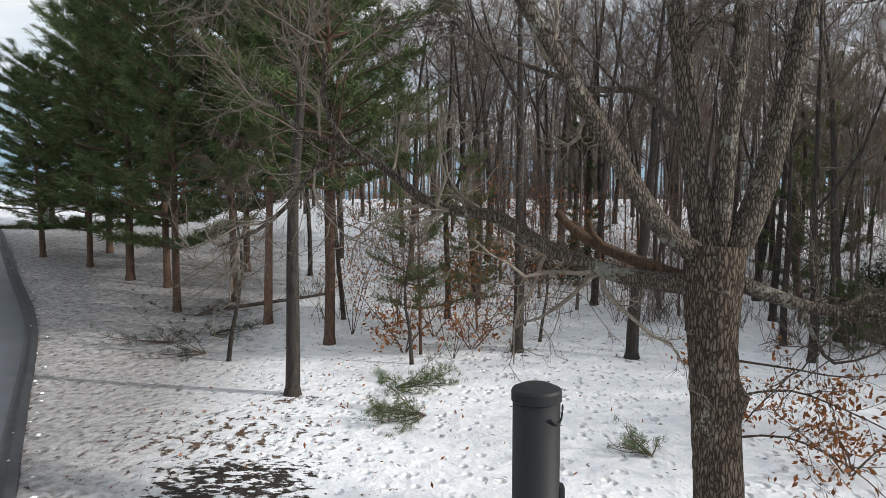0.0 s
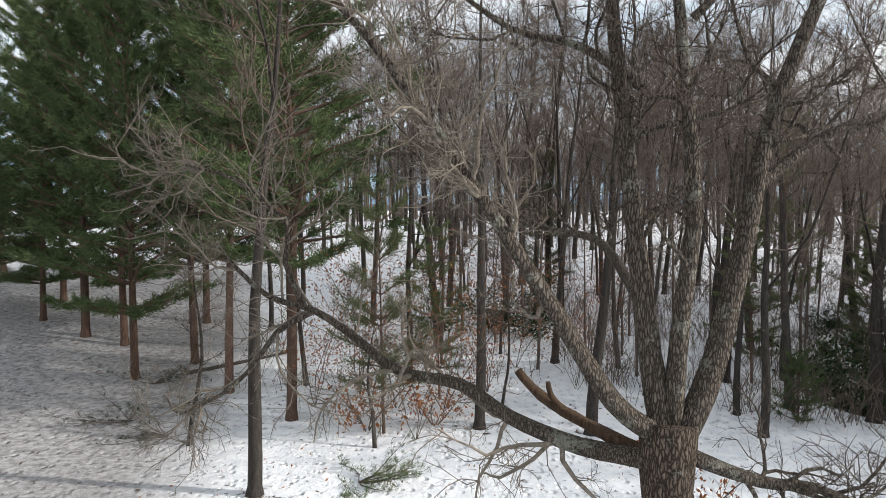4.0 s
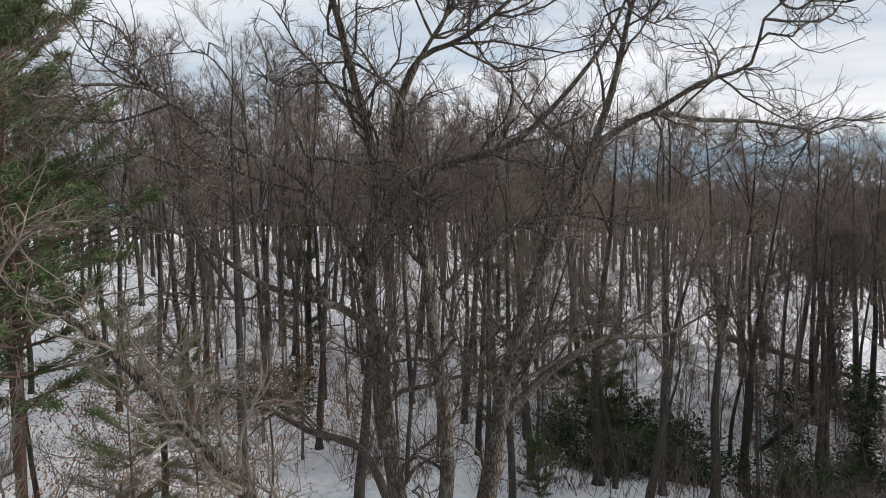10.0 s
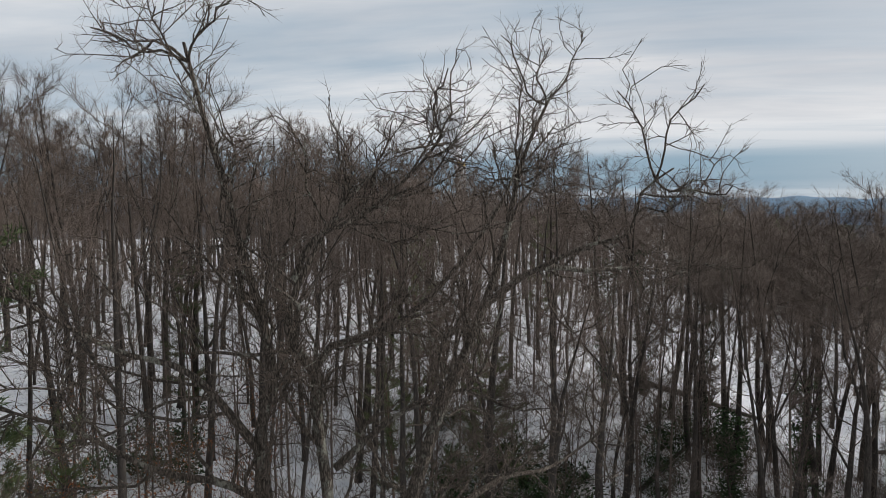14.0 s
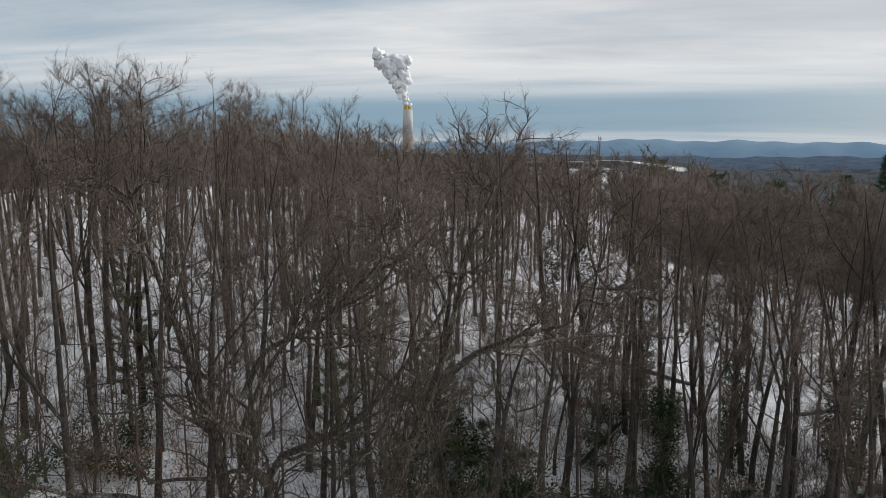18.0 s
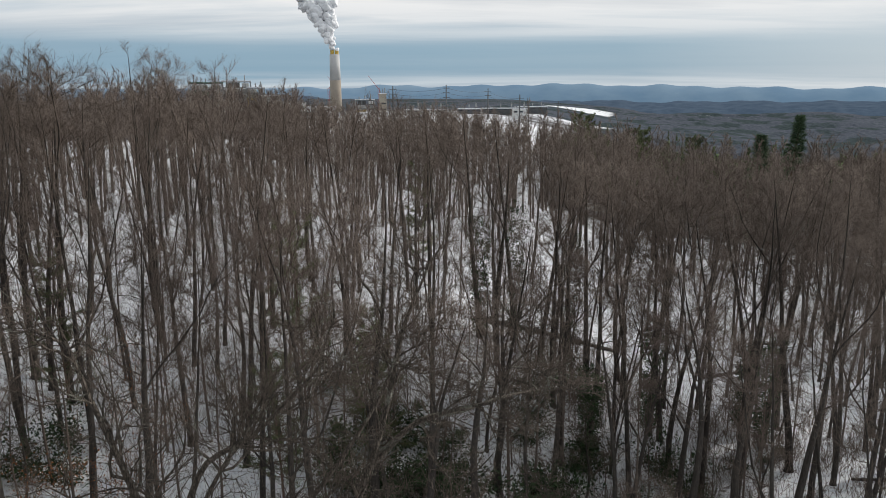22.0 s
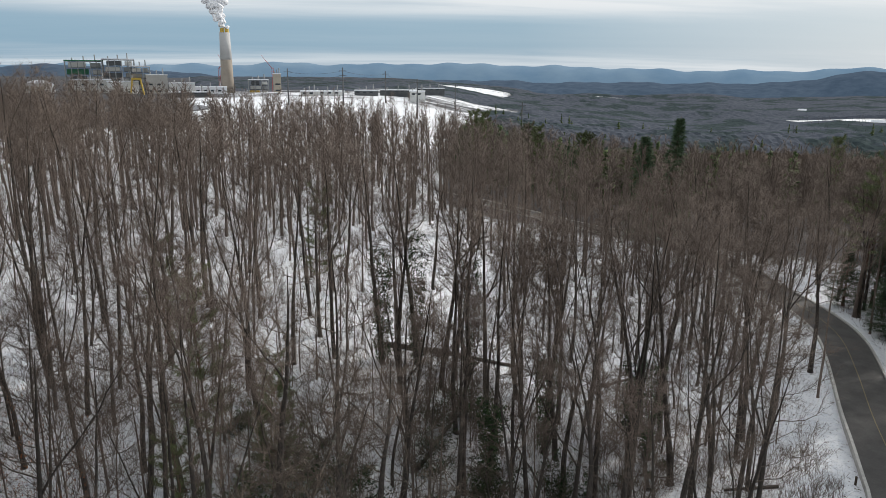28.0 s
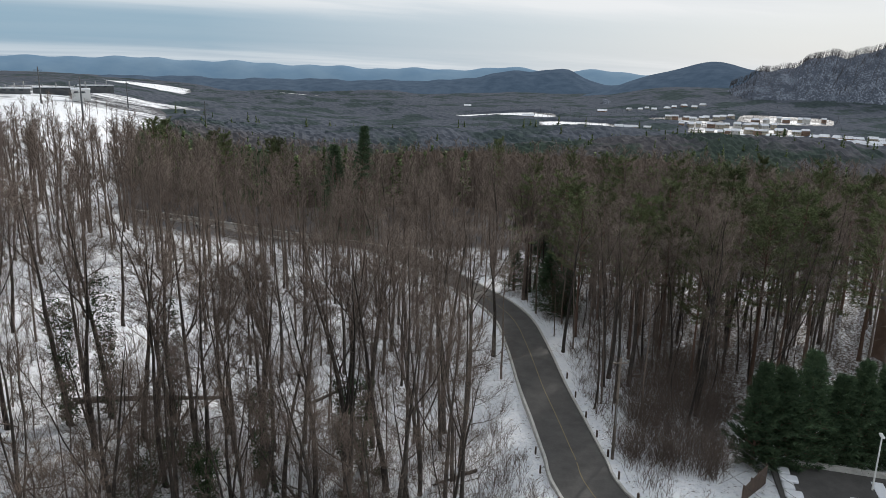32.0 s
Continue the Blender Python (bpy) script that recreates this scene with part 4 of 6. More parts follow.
def conifer(seed, height, r0, clear, whorls, per, spread, droop, blades, length, width, fan, mat, bark_mat, cone=0.75, tufts=9, along=(0.45, 1.0)):
    """A conifer: trunk, whorled boughs and needle tufts."""
    r_ = np.random.default_rng(seed)
    trunk, bough, cen, way = Sticks(), Sticks(), [], []
    main = wander(r_, np.array([0, 0, -0.3]), np.array([0, 0, 1.0]), height, 10, 0.015, 0.02)
    trunk.add(main[0], main[0] + (main[1] - main[0]) * 0.3, r0 * 1.4, r0, 9)
    trunk.line(main, r0 * (1 - 0.94 * np.linspace(0, 1, 11)), 9)
    for k in range(whorls):
        u = clear + (0.985 - clear) * (k + r_.uniform(0, 0.8)) / whorls
        f = u * 10
        i = min(int(f), 9)
        p = main[i] + (main[i + 1] - main[i]) * (f - i)
        top = (u - clear) / (1 - clear)
        reach = spread * (1 - cone * top) * (0.55 + 0.45 * min(1, top * 5 + 0.3))
        for a in r_.uniform(0, 6.28) + np.arange(per) * 6.28 / per + r_.normal(0, 0.25, per):
            ln = reach * r_.uniform(0.6, 1.15)
            pts = wander(r_, p, np.array([math.cos(a), math.sin(a), 0.25 - droop + 0.7 * top]), ln, 4, 0.09, 0.05 - droop * 0.1)
            bough.line(pts, np.linspace(0.014 * ln + 0.012, 0.008, 5), 4)
            for _ in range(tufts):
                g = r_.uniform(0.12, 1.0) * 4
                j = min(int(g), 3)
                q = pts[j] + (pts[j + 1] - pts[j]) * (g - j)
                d = unit(pts[j + 1] - pts[j])
                sd = unit(d + np.cross(d, (0, 0, 1)) * r_.choice([-1, 1]) * r_.uniform(0.2, 1.0) + np.array([0, 0, 0.15 - droop]))
                e = q + sd * ln * r_.uniform(0.10, 0.36) * (1.25 - 0.2 * g)
                bough.add(q, e, 0.009, 0, 3)
                for w in along:
                    cen.append(q + (e - q) * w)
                    way.append(sd)
        if k % 2 == 0:
            cen.append(p), way.append(np.array([0, 0, 1.0]))
    return trunk, bough, needle_arrays(cen, way, blades, length, width, fan, seed), mat


def conifer_thing(name, label, parts_):
    ob = thing(name, label, "tree")
    child("trunk", parts_[0].mesh("trunk", M_PINEBARK), ob)
    child("crown", merged("crown", [(parts_[1].arrays(), M_PINEBARK), (parts_[2], parts_[3])]), ob)
    return ob


child("foliage", leaves("foliage", oak_low, 5, 0.14, 0.17, M_DRYLEAF, 77, 0.9), oak, "few rusty dry leaves")

# tall pines beside the bend
PINES = [conifer_thing("pine_tree", "tall white pine with long drooping plumes of green needles", conifer(300, 25, 0.27, 0.13, 20, 5, 7.2, 0.10, 10, 0.44, 0.050, 0.7, M_NEEDLE, M_PINEBARK, 0.45, 10, (0.15, 0.4, 0.65, 0.9, 1.1))),
         conifer_thing("pine_tree", "tall pine with a bare red-brown lower trunk", conifer(301, 25, 0.25, 0.28, 19, 5, 6.4, 0.04, 10, 0.44, 0.050, 0.7, M_NEEDLE, M_PINEBARK, 0.45, 9, (0.15, 0.4, 0.65, 0.9, 1.1)))]
PU = [False, False]
for x, y, k, g, h in ((-19.5, 44, 0, 1.0, 1.0), (-13.2, 47.5, 0, 0.9, 1.05), (-16.6, 42.5, 0, 0.85, 0.95), (-13.8, 36.5, 0, 0.8, 0.85), (-24.5, 52, 0, 0.9, 0.85), (-8.6, 34.5, 1, 0.9, 0.9), (-6.6, 41, 1, 1.2, 1.1), (-5.0, 30.8, 1, 1.08, 1.06), (-30, 60, 0, 1.0, 0.95), (-11.5, 39, 1, 1.0, 0.95), (-28.0, 49.5, 0, 0.8, 0.5), (-33, 60, 0, 0.9, 0.55), (-23.5, 47, 0, 0.8, 0.62)):
    plant(PINES, PU, k, x, y, (g, h), rng.uniform(0, 360), group="pines by the bend")

# pines of the lower woods
LOWPINE = [conifer_thing("pine_tree", "pine with a green upper crown over a bare trunk", conifer(310, 24, 0.22, 0.46, 12, 6, 4.6, 0.02, 6, 0.5, 0.08, 0.6, M_PINE, M_PINEBARK, 0.5, 7)),
           conifer_thing("pine_tree", "pine with a tapering yellowish-green crown", conifer(311, 22, 0.2, 0.34, 13, 6, 4.3, 0.05, 6, 0.5, 0.08, 0.6, M_PINE, M_PINEBARK, 0.66, 7))]
LU = [False, False]
pine_spots = []
while len(pine_spots) < 34:
    d, a = (rng.uniform(76, 185), rng.uniform(78, 113)) if len(pine_spots) < 30 else (rng.uniform(78, 118), rng.uniform(84, 106))
    x, y = d * math.sin(radians(a)), d * math.cos(radians(a))
    if road_gap(x, y) < 7 or any((x - p) ** 2 + (y - q) ** 2 < 16 for p, q in pine_spots):
        continue
    pine_spots.append((x, y))
    plant(LOWPINE, LU, int(rng.integers(0, 2)), x, y, (rng.uniform(0.85, 1.25), rng.uniform(0.85, 1.1)), rng.uniform(0, 360), group="pines below the road")
for x, y in ((150, 118), (158, 122), (165, 108), (172, 116), (176, 98), (182, 104)):
    plant(LOWPINE, LU, 1, x, y, (1.2, 1.0), rng.uniform(0, 360), group="pines below the road")

for k, (a, d) in enumerate(((83.7, 112), (92, 105), (97, 100), (102.5, 98), (88, 140), (94.5, 122), (100, 118), (106, 104))):
    plant(LOWPINE, LU, k % 2, d * math.sin(radians(a)), d * math.cos(radians(a)), (1.35, 0.97 + 0.03 * (k % 3)), 47 * k, group="pines below the road")

# young pines under the bare trees
YOUNG = [conifer_thing("young_pine", "spindly young pine with thin green plumes", conifer(320, 11, 0.08, 0.14, 10, 4, 2.9, 0.08, 12, 0.30, 0.026, 0.6, M_PINE, M_PINEBARK, 0.5, 12)),
         conifer_thing("young_pine", "low bushy young pine on the snow", conifer(321, 3.4, 0.05, 0.06, 9, 5, 1.5, 0.02, 16, 0.20, 0.013, 0.6, M_NEEDLE, M_PINEBARK, 0.6, 8))]
YU = [False, False]
for x, y, k, g, h in ((-0.9, 28.6, 0, 0.95, 0.95), (1.6, 33.0, 0, 0.8, 0.8), (16.8, 29.0, 1, 1.0, 0.9), (17.5, 34.5, 0, 1.0, 0.8), (24.3, 43.5, 0, 1.3, 1.4), (26.4, 37.5, 0, 1.2, 1.0), (27.5, 40.5, 0, 1.1, 0.95), (24.2, 39.0, 1, 1.1, 1.0), (50, 62, 0, 1.2, 1.2), (10.5, 52, 0, 1.1, 1.1), (30, 60, 0, 1.1, 1.0)):
    plant(YOUNG, YU, k, x, y, (g, h), rng.uniform(0, 360), group="young pines")

# spruces beyond the road
SPRUCE = [conifer_thing("spruce_tree", "dark conical spruce rising above the bare woods", conifer(330, 24, 0.26, 0.06, 46, 5, 4.0, 0.16, 5, 0.5, 0.07, 0.6, M_CYPRESS, M_PINEBARK, 0.95, 7))]
SU = [False]
for x, y, g, h in ((142.5, 60.7, 1.6, 1.12), (139.2, 63.4, 1.2, 0.85), (117.5, 17.5, 0.75, 0.42), (121, 14.5, 0.7, 0.40), (115.5, 20.8, 0.6, 0.34), (106, 12.5, 0.8, 0.36), (103.5, 11.0, 0.6, 0.3)):
    plant(SPRUCE, SU, 0, x, y, (g, h), rng.uniform(0, 360), group="spruces by the road")
HEDGE = [conifer_thing("cypress_tree", "dense dark green cypress in a screening row", conifer(331, 11, 0.16, 0.03, 26, 7, 3.0, 0.0, 7, 0.4, 0.08, 0.6, M_CYPRESS, M_PINEBARK, 0.88, 8))]
HU = [False]
for k in range(8):
    plant(HEDGE, HU, 0, 66.5 + 0.9 * k, -11.6 - 2.4 * k, (rng.uniform(1.05, 1.3), rng.uniform(0.9, 1.1)), rng.uniform(0, 360), group="screening row of cypresses")


# evergreen shrubs in the gully and dry-leaved saplings
def shrub(seed, height, mat, leaf, stems, per, name, label, category, lean=0.6, droop=0.0):
    r_ = np.random.default_rng(seed)
    st, cen = Sticks(), []
    for _ in range(stems):
        a = r_.uniform(0, 6.28)
        pts = wander(r_, np.array([0, 0, -0.1]), np.array([math.cos(a) * lean, math.sin(a) * lean, 1.0]), height * r_.uniform(0.7, 1.1), 5, 0.18, 0.02)
        st.line(pts, np.linspace(0.02, 0.008, 6), 4)
        for _ in range(6):
            j = r_.integers(1, 5)
            sub = wander(r_, pts[j], side_way(r_, unit(pts[j + 1] - pts[j]), 0.8), height * 0.32, 3, 0.2, 0.05)
            st.line(sub, [0.009, 0.007, 0.005, 0.004], 3)
            cen.extend(sub[1:])
    ob = thing(name, label, category)
    child("stem_clump", st.mesh("stem_clump", M_LIMB), ob)
    child("foliage", leaves("foliage", cen, per, leaf, height * 0.06, mat, seed, droop), ob)
    return ob


RHODO = [shrub(400, 2.6, M_BROADLEAF, 0.17, 9, 7, "evergreen_shrub", "dark glossy evergreen shrub in the snowy gully", "shrub"),
         shrub(401, 1.1, M_BROADLEAF, 0.12, 7, 6, "evergreen_shrub", "small dark evergreen shrub poking out of snow", "shrub")]
RU = [False, False]
for _ in range(46):
    d, a = rng.uniform(38, 58), rng.uniform(27, 70)
    x, y = d * math.sin(radians(a)), d * math.cos(radians(a))
    plant(RHODO, RU, int(rng.uniform() < 0.35), x, y, (rng.uniform(0.8, 1.5), rng.uniform(0.7, 1.3)), rng.uniform(0, 360), group="evergreen shrubs")
for x, y in ((7.5, 44), (5.5, 46), (9, 48), (2, 44), (23, 31), (24.5, 32.5), (22, 33), (26, 30.5), (12.4, 13.5)):
    plant(RHODO, RU, 0 if y > 25 else 1, x, y, (1.1, 0.9), rng.uniform(0, 360), group="evergreen shrubs")
BEECH = [shrub(410, 6.5, M_DRYLEAF, 0.12, 4, 13, "beech_sapling", "sapling holding rust-brown dry leaves", "tree", 0.28, 0.8),
         shrub(411, 2.0, M_DRYLEAF, 0.13, 4, 4, "oak_sapling", "thin low sapling with a few rusty leaves", "tree", 0.7, 0.8)]
BU = [False, False]
for x, y, k, g in ((-4.2, 32.5, 0, 1.05), (-2.2, 34.0, 0, 1.2), (-0.4, 31.8, 0, 1.15), (0.4, 27.8, 0, 0.8), (1.7, 31.5, 0, 1.1), (1.2, 29.4, 1, 1.4), (-1.6, 29, 1, 1.3), (8.6, 20.0, 1, 1.0), (9.4, 16.0, 1, 0.9), (4.0, 34, 0, 1.0), (9.5, 36, 0, 1.0), (6.0, 38, 0, 1.0), (14, 45, 0, 1.1), (1, 42, 0, 1.1)):
    plant(BEECH, BU, k, x, y, (g, g), rng.uniform(0, 360), group="rusty-leaved saplings")

# ---- the post ----
post = thing("metal_post", "tall black steel post with a domed cap and short chain", "post", (0.44, 3.28, ground_at(0.44, 3.28)))
TOP = 5.50
part("shaft", lathe([(0.112, -0.3), (0.112, TOP)], 40), M_METAL, post, smooth=True)
part("base_flange", lathe([(0.20, 0.0), (0.20, 0.02), (0.13, 0.05)], 32), M_METAL, post)
part("cap", lathe([(0.112, TOP - 0.045), (0.119, TOP - 0.04), (0.119, TOP + 0.004), (0.112, TOP + 0.016), (0.07, TOP + 0.034), (0.02, TOP + 0.044)], 40), M_METAL, post, "domed black metal cap")
chain = Sticks()
for k in range(14):
    u0, u1 = k / 14, (k + 1) / 14
    a0, a1 = -1.15 + 1.05 * u0, -1.15 + 1.05 * u1
    z0, z1 = [TOP - 0.10 - 0.05 * math.sin(math.pi * w) + 0.04 * w for w in (u0, u1)]
    chain.add((0.121 * math.cos(a0), 0.121 * math.sin(a0), z0), (0.121 * math.cos(a1), 0.121 * math.sin(a1), z1), 0.006 if k % 2 else 0.004, 0.004 if k % 2 else 0.006, 5)
child("chain", chain.mesh("chain", M_METAL), post, "thin black chain")
part("hinge", box(0.105, -0.03, TOP - 0.56, 0.135, 0.03, TOP - 0.45, 0.006), M_METAL, post)

# ---- fallen wood and brush ----


def brush(name, label, x, y, seed, size, mat, green, turn):
    r_ = np.random.default_rng(seed)
    ob = thing(name, label, "fallen branch", (x, y, ground_at(x, y)), turn)
    st, cen, way = Sticks(), [], []
    for _ in range(9):
        a = r_.normal(0, 0.8)
        pts = wander(r_, np.array([0, 0, 0.06]), np.array([math.cos(a), math.sin(a), 0.12]), size * r_.uniform(0.6, 1.1), 6, 0.15, -0.01)
        pts[:, 2] = np.maximum(pts[:, 2], 0.03)
        st.line(pts, np.linspace(0.022, 0.006, 7), 5)
        twigs(r_, st, pts, 10, size * 0.28, 0.006, 2, 0.1)
        if green:
            for _ in range(green):
                j = r_.integers(2, 7)
                cen.append(pts[j] + r_.normal(0, 0.16, 3) * np.array([1, 1, 0.3]) + np.array([0, 0, 0.1]))
                way.append(unit(r_.normal(0, 1, 3) + np.array([0.4, 0, 0.5])))
    child("branchwork", st.mesh("branchwork", M_LIMB), ob)
    if green:
        child("foliage", needles("foliage", cen, way, 22, 0.2, 0.012, 0.6, mat, seed), ob)


brush("fallen_pine_branch", "fallen green pine branch lying on the snow", -0.5, 20.6, 500, 2.0, M_NEEDLE, 16, 200)
brush("fallen_pine_branch", "fallen green pine branch lying on the snow", -1.6, 23.6, 501, 2.2, M_NEEDLE, 14, 10)
brush("fallen_pine_branch", "fallen green pine branch lying on the snow", 5.2, 17.2, 502, 1.3, M_NEEDLE, 4, 120)
brush("brush_heap", "grey heap of fallen twiggy branches beside the verge", -11.8, 30.5, 503, 3.4, M_SPRUCE, 5, 160)
brush("brush_heap", "grey heap of fallen twiggy branches beside the verge", -10.6, 32.0, 504, 3.0, M_SPRUCE, 5, 30)
brush("brush_heap", "grey heap of fallen twiggy branches beside the verge", -9.8, 29.0, 506, 2.6, M_SPRUCE, 4, 190)
brush("brush_heap", "grey heap of fallen twiggy branches beside the verge", -12.5, 35.5, 505, 3.2, M_SPRUCE, 6, 80)


def log(x, y, turn, length, r, seed):
    ob = thing("fallen_log", "dark fallen tree trunk lying in the snow", "log", (x, y, ground_at(x, y) + r * 0.7), turn)
    pts = wander(np.random.default_rng(seed), np.array([0, 0, 0.0]), np.array([1.0, 0, 0]), length, 8, 0.03, 0)
    for i in range(len(pts)):
        a = radians(turn)
        wx, wy = x + pts[i][0] * math.cos(a) - pts[i][1] * math.sin(a), y + pts[i][0] * math.sin(a) + pts[i][1] * math.cos(a)
        pts[i][2] = ground_at(wx, wy) - ground_at(x, y)
    me = raw_mesh("trunk", *tube(pts, np.linspace(r, r * 0.55, 9), 9, 0.08, seed, True))
    me.materials.append(M_BARK)
    child("trunk", me, ob)
    st = Sticks()
    twigs(np.random.default_rng(seed), st, pts, 14, 1.4, 0.02, 2)
    child("branchwork", st.mesh("branchwork", M_LIMB), ob)


for x, y, tn, ln, r, sd in ((46, 47, -28, 15, 0.30, 1), (36, 34, 10, 8, 0.18, 2), (48, 20, 35, 7, 0.16, 3), (55, 12.5, 150, 5, 0.16, 4), (30, 52, 60, 9, 0.2, 5), (-11.5, 37, 30, 6, 0.12, 6), (64, 34, -20, 8, 0.2, 7)):
    log(x, y, tn, ln, r, sd)

# ---- the far woods ----


def scatter(arrays, spots_, rng_):
    """Many turned and scaled copies of a few small trees, joined into plain arrays."""
    vs, qs, ts, base = [], [], [], 0
    for x, y, g, h, k in spots_:
        v, q, t_ = arrays[int(k)]
        a = rng_.uniform(0, 6.28)
        c, s = math.cos(a), math.sin(a)
        p = np.column_stack([(v[:, 0] * c - v[:, 1] * s) * g + x, (v[:, 0] * s + v[:, 1] * c) * g + y, v[:, 2] * h + ground_at(x, y)])
        vs.append(p), qs.append(q + base), ts.append(t_ + base)
        base += len(v)
    return np.concatenate(vs), np.concatenate(qs), np.concatenate(ts)


def small_tree(seed, limbs, tw):
    r_ = np.random.default_rng(seed)
    st = Sticks()
    main = wander(r_, np.array([0, 0, -0.5]), np.array([0, 0, 1.0]), 19, 4, 0.04, 0.03)
    st.line(main, [0.22, 0.18, 0.13, 0.08, 0.02], 5)
    for k in range(limbs):
        u = 0.4 + 0.58 * (k + r_.uniform()) / limbs
        f = u * 4
        i = min(int(f), 3)
        p = main[i] + (main[i + 1] - main[i]) * (f - i)
        ln = 3.6 * (1.3 - u) * 1.3 * r_.uniform(0.7, 1.2)
        pts = wander(r_, p, side_way(r_, np.array([0, 0, 1.0]), r_.uniform(0.5, 0.9)), ln, 2, 0.15, 0.15)
        st.line(pts, [0.05, 0.035, 0.02], 3)
        for _ in range(tw):
            g = r_.uniform(0.2, 1.0) * 2
            j = min(int(g), 1)
            q = pts[j] + (pts[j + 1] - pts[j]) * (g - j)
            st.add(q, q + side_way(r_, unit(pts[j + 1] - pts[j]), r_.uniform(0.3, 0.9)) * ln * r_.uniform(0.35, 0.7), 0.04, 0, 3)
    return st.arrays()


far_rng = np.random.default_rng(21)


def wild_at(x, y):
    d, a = math.hypot(x, y), math.degrees(math.atan2(x, y))
    k = 1.0
    for faz, fd, wa, wd in ((46, 300, 2.2, 150), (40, 540, 11, 240), (41, 900, 13, 330), (51.5, 2650, 3.2, 420), (49, 1350, 7, 200), (84.2, 1330, 3.4, 75), (78.5, 1560, 4.5, 70), (101, 1130, 5.5, 120), (96.5, 1330, 4.5, 110), (92, 1500, 3, 70), (99, 1560, 3.5, 90), (62, 2900, 2, 160)):
        k *= 1 - 0.97 * math.exp(-(((a - faz) / wa) ** 4) - ((d - fd) / wd) ** 4)
    return k


def far_spots(n, d0, d1, a0, a1, kinds, power=1.0, tall=1.0):
    out = []
    while len(out) < n:
        d, a = (d0 ** power + far_rng.uniform() * (d1 ** power - d0 ** power)) ** (1 / power), far_rng.uniform(a0, a1)
        x, y = d * math.sin(radians(a)), d * math.cos(radians(a))
        if far_rng.uniform() > wild_at(x, y) or road_gap(x, y) < 5:
            continue
        out.append((x, y, far_rng.uniform(0.8, 1.25), far_rng.uniform(0.8, 1.12) * tall, far_rng.integers(kinds)))
    return out


# the thick of the wood between the single trees
NEAR_SETS = [bare_tree(600 + k, h, r, 0.52, 15, 3.0, 1 + k % 2, 4, 6, 0.009, 1) for k, (h, r) in enumerate(((18, 0.13), (19, 0.15), (16, 0.11), (20, 0.16)))]
NEAR_ARR = []
for tr, lb, tw in NEAR_SETS:
    w_ = Sticks()
    for s_ in (tr, lb, tw):
        for n_, rows_ in s_.by.items():
            w_.by.setdefault(n_, []).extend(rows_)
    NEAR_ARR.append(w_.arrays())
more = []
for n_, d0, d1, a0, a1, gap in ((30, 40, 108, 24, 100, 1.5), (122, 70, 165, 77, 112, 1.8)):
    for k_ in range(n_):
        p, tries = None, 0
        while not p:
            tries += 1
            p = wood_spot(d0, d1, a0, a1, gap / (1 + tries * 0.01))
        more.append((p[0], p[1], rng.uniform(0.8, 1.2), rng.uniform(0.8, 1.1) * p[2], rng.integers(4)))
me = raw_mesh("thick_woods", *scatter(NEAR_ARR, more, rng))
me.materials.append(M_TWIG)
tagged(new("thick_woods", me), "crowded leafless trees of the wood", "woods", kind="stuff")
# slim young trees that fill the wood between the grown ones
POLE_ARR = []
for k, (h, r, c) in enumerate(((12, 0.06, 0.16), (9, 0.045, 0.12), (14, 0.075, 0.24))):
    w_ = Sticks()
    for s_ in bare_tree(640 + k, h, r, c, 15, 2.1, 1, 4, 4, 0.0085, 1):
        for n_, rows_ in s_.by.items():
            w_.by.setdefault(n_, []).extend(rows_)
    POLE_ARR.append(w_.arrays())
slim = []
for n_, d0, d1, a0, a1 in ((44, 34, 64, 2, 40), (44, 38, 66, 36, 74), (24, 62, 105, 0, 48), (24, 60, 118, 64, 100)):
    for k_ in range(n_):
        p, tries = None, 0
        while not p:
            tries += 1
            p = wood_spot(d0, d1, a0, a1, 1.3 / (1 + tries * 0.01))
        slim.append((p[0], p[1], rng.uniform(0.8, 1.25), rng.uniform(0.75, 1.15), rng.integers(3)))
me = raw_mesh("young_trees", *scatter(POLE_ARR, slim, rng))
me.materials.append(M_TWIG)
tagged(new("young_trees", me), "slim leafless young trees crowding the snowy wood", "woods", kind="stuff")
# bare thickets and saplings on the woodland floor
thick = Sticks()
for k_ in range(4700):
    d, a = (math.sqrt(rng.uniform(34 ** 2, 125 ** 2)), rng.uniform(-12, 108)) if k_ < 1450 else (rng.uniform(64, 140), rng.uniform(78, 106)) if k_ < 2100 else (rng.uniform(33, 66), rng.uniform(48, 94)) if k_ < 2900 else (rng.uniform(63, 118), rng.uniform(84, 101)) if k_ < 3700 else (rng.uniform(33, 62), rng.uniform(12, 66)) if k_ < 4200 else (rng.uniform(62, 90), rng.uniform(90, 98))
    x, y = d * math.sin(radians(a)), d * math.cos(radians(a))
    if road_gap(x, y) < 4.6 or (x > 52 and x < 75 and y < -9) or (46 < a < 66 and 66 < d < 122 and rng.uniform() < 0.8):
        continue
    z = ground_at(x, y)
    hh = rng.uniform(0.5, 2.0) if k_ < 2100 else rng.uniform(0.8, 3.2) if k_ < 4200 else rng.uniform(1.5, 4.2)
    for _ in range(int(rng.integers(4, 13))):
        p = np.array([x, y, z - 0.1]) + rng.normal(0, 0.35, 3) * np.array([1, 1, 0])
        w = unit(np.array([rng.normal(0, 0.4), rng.normal(0, 0.4), 1.0]))
        q = p + w * hh * rng.uniform(0.4, 0.8)
        thick.add(p, q, 0.016, 0.012, 3)
        for _ in range(3):
            thick.add(q, q + side_way(rng, w, rng.uniform(0.2, 0.8)) * hh * rng.uniform(0.3, 0.6), 0.011, 0, 3)
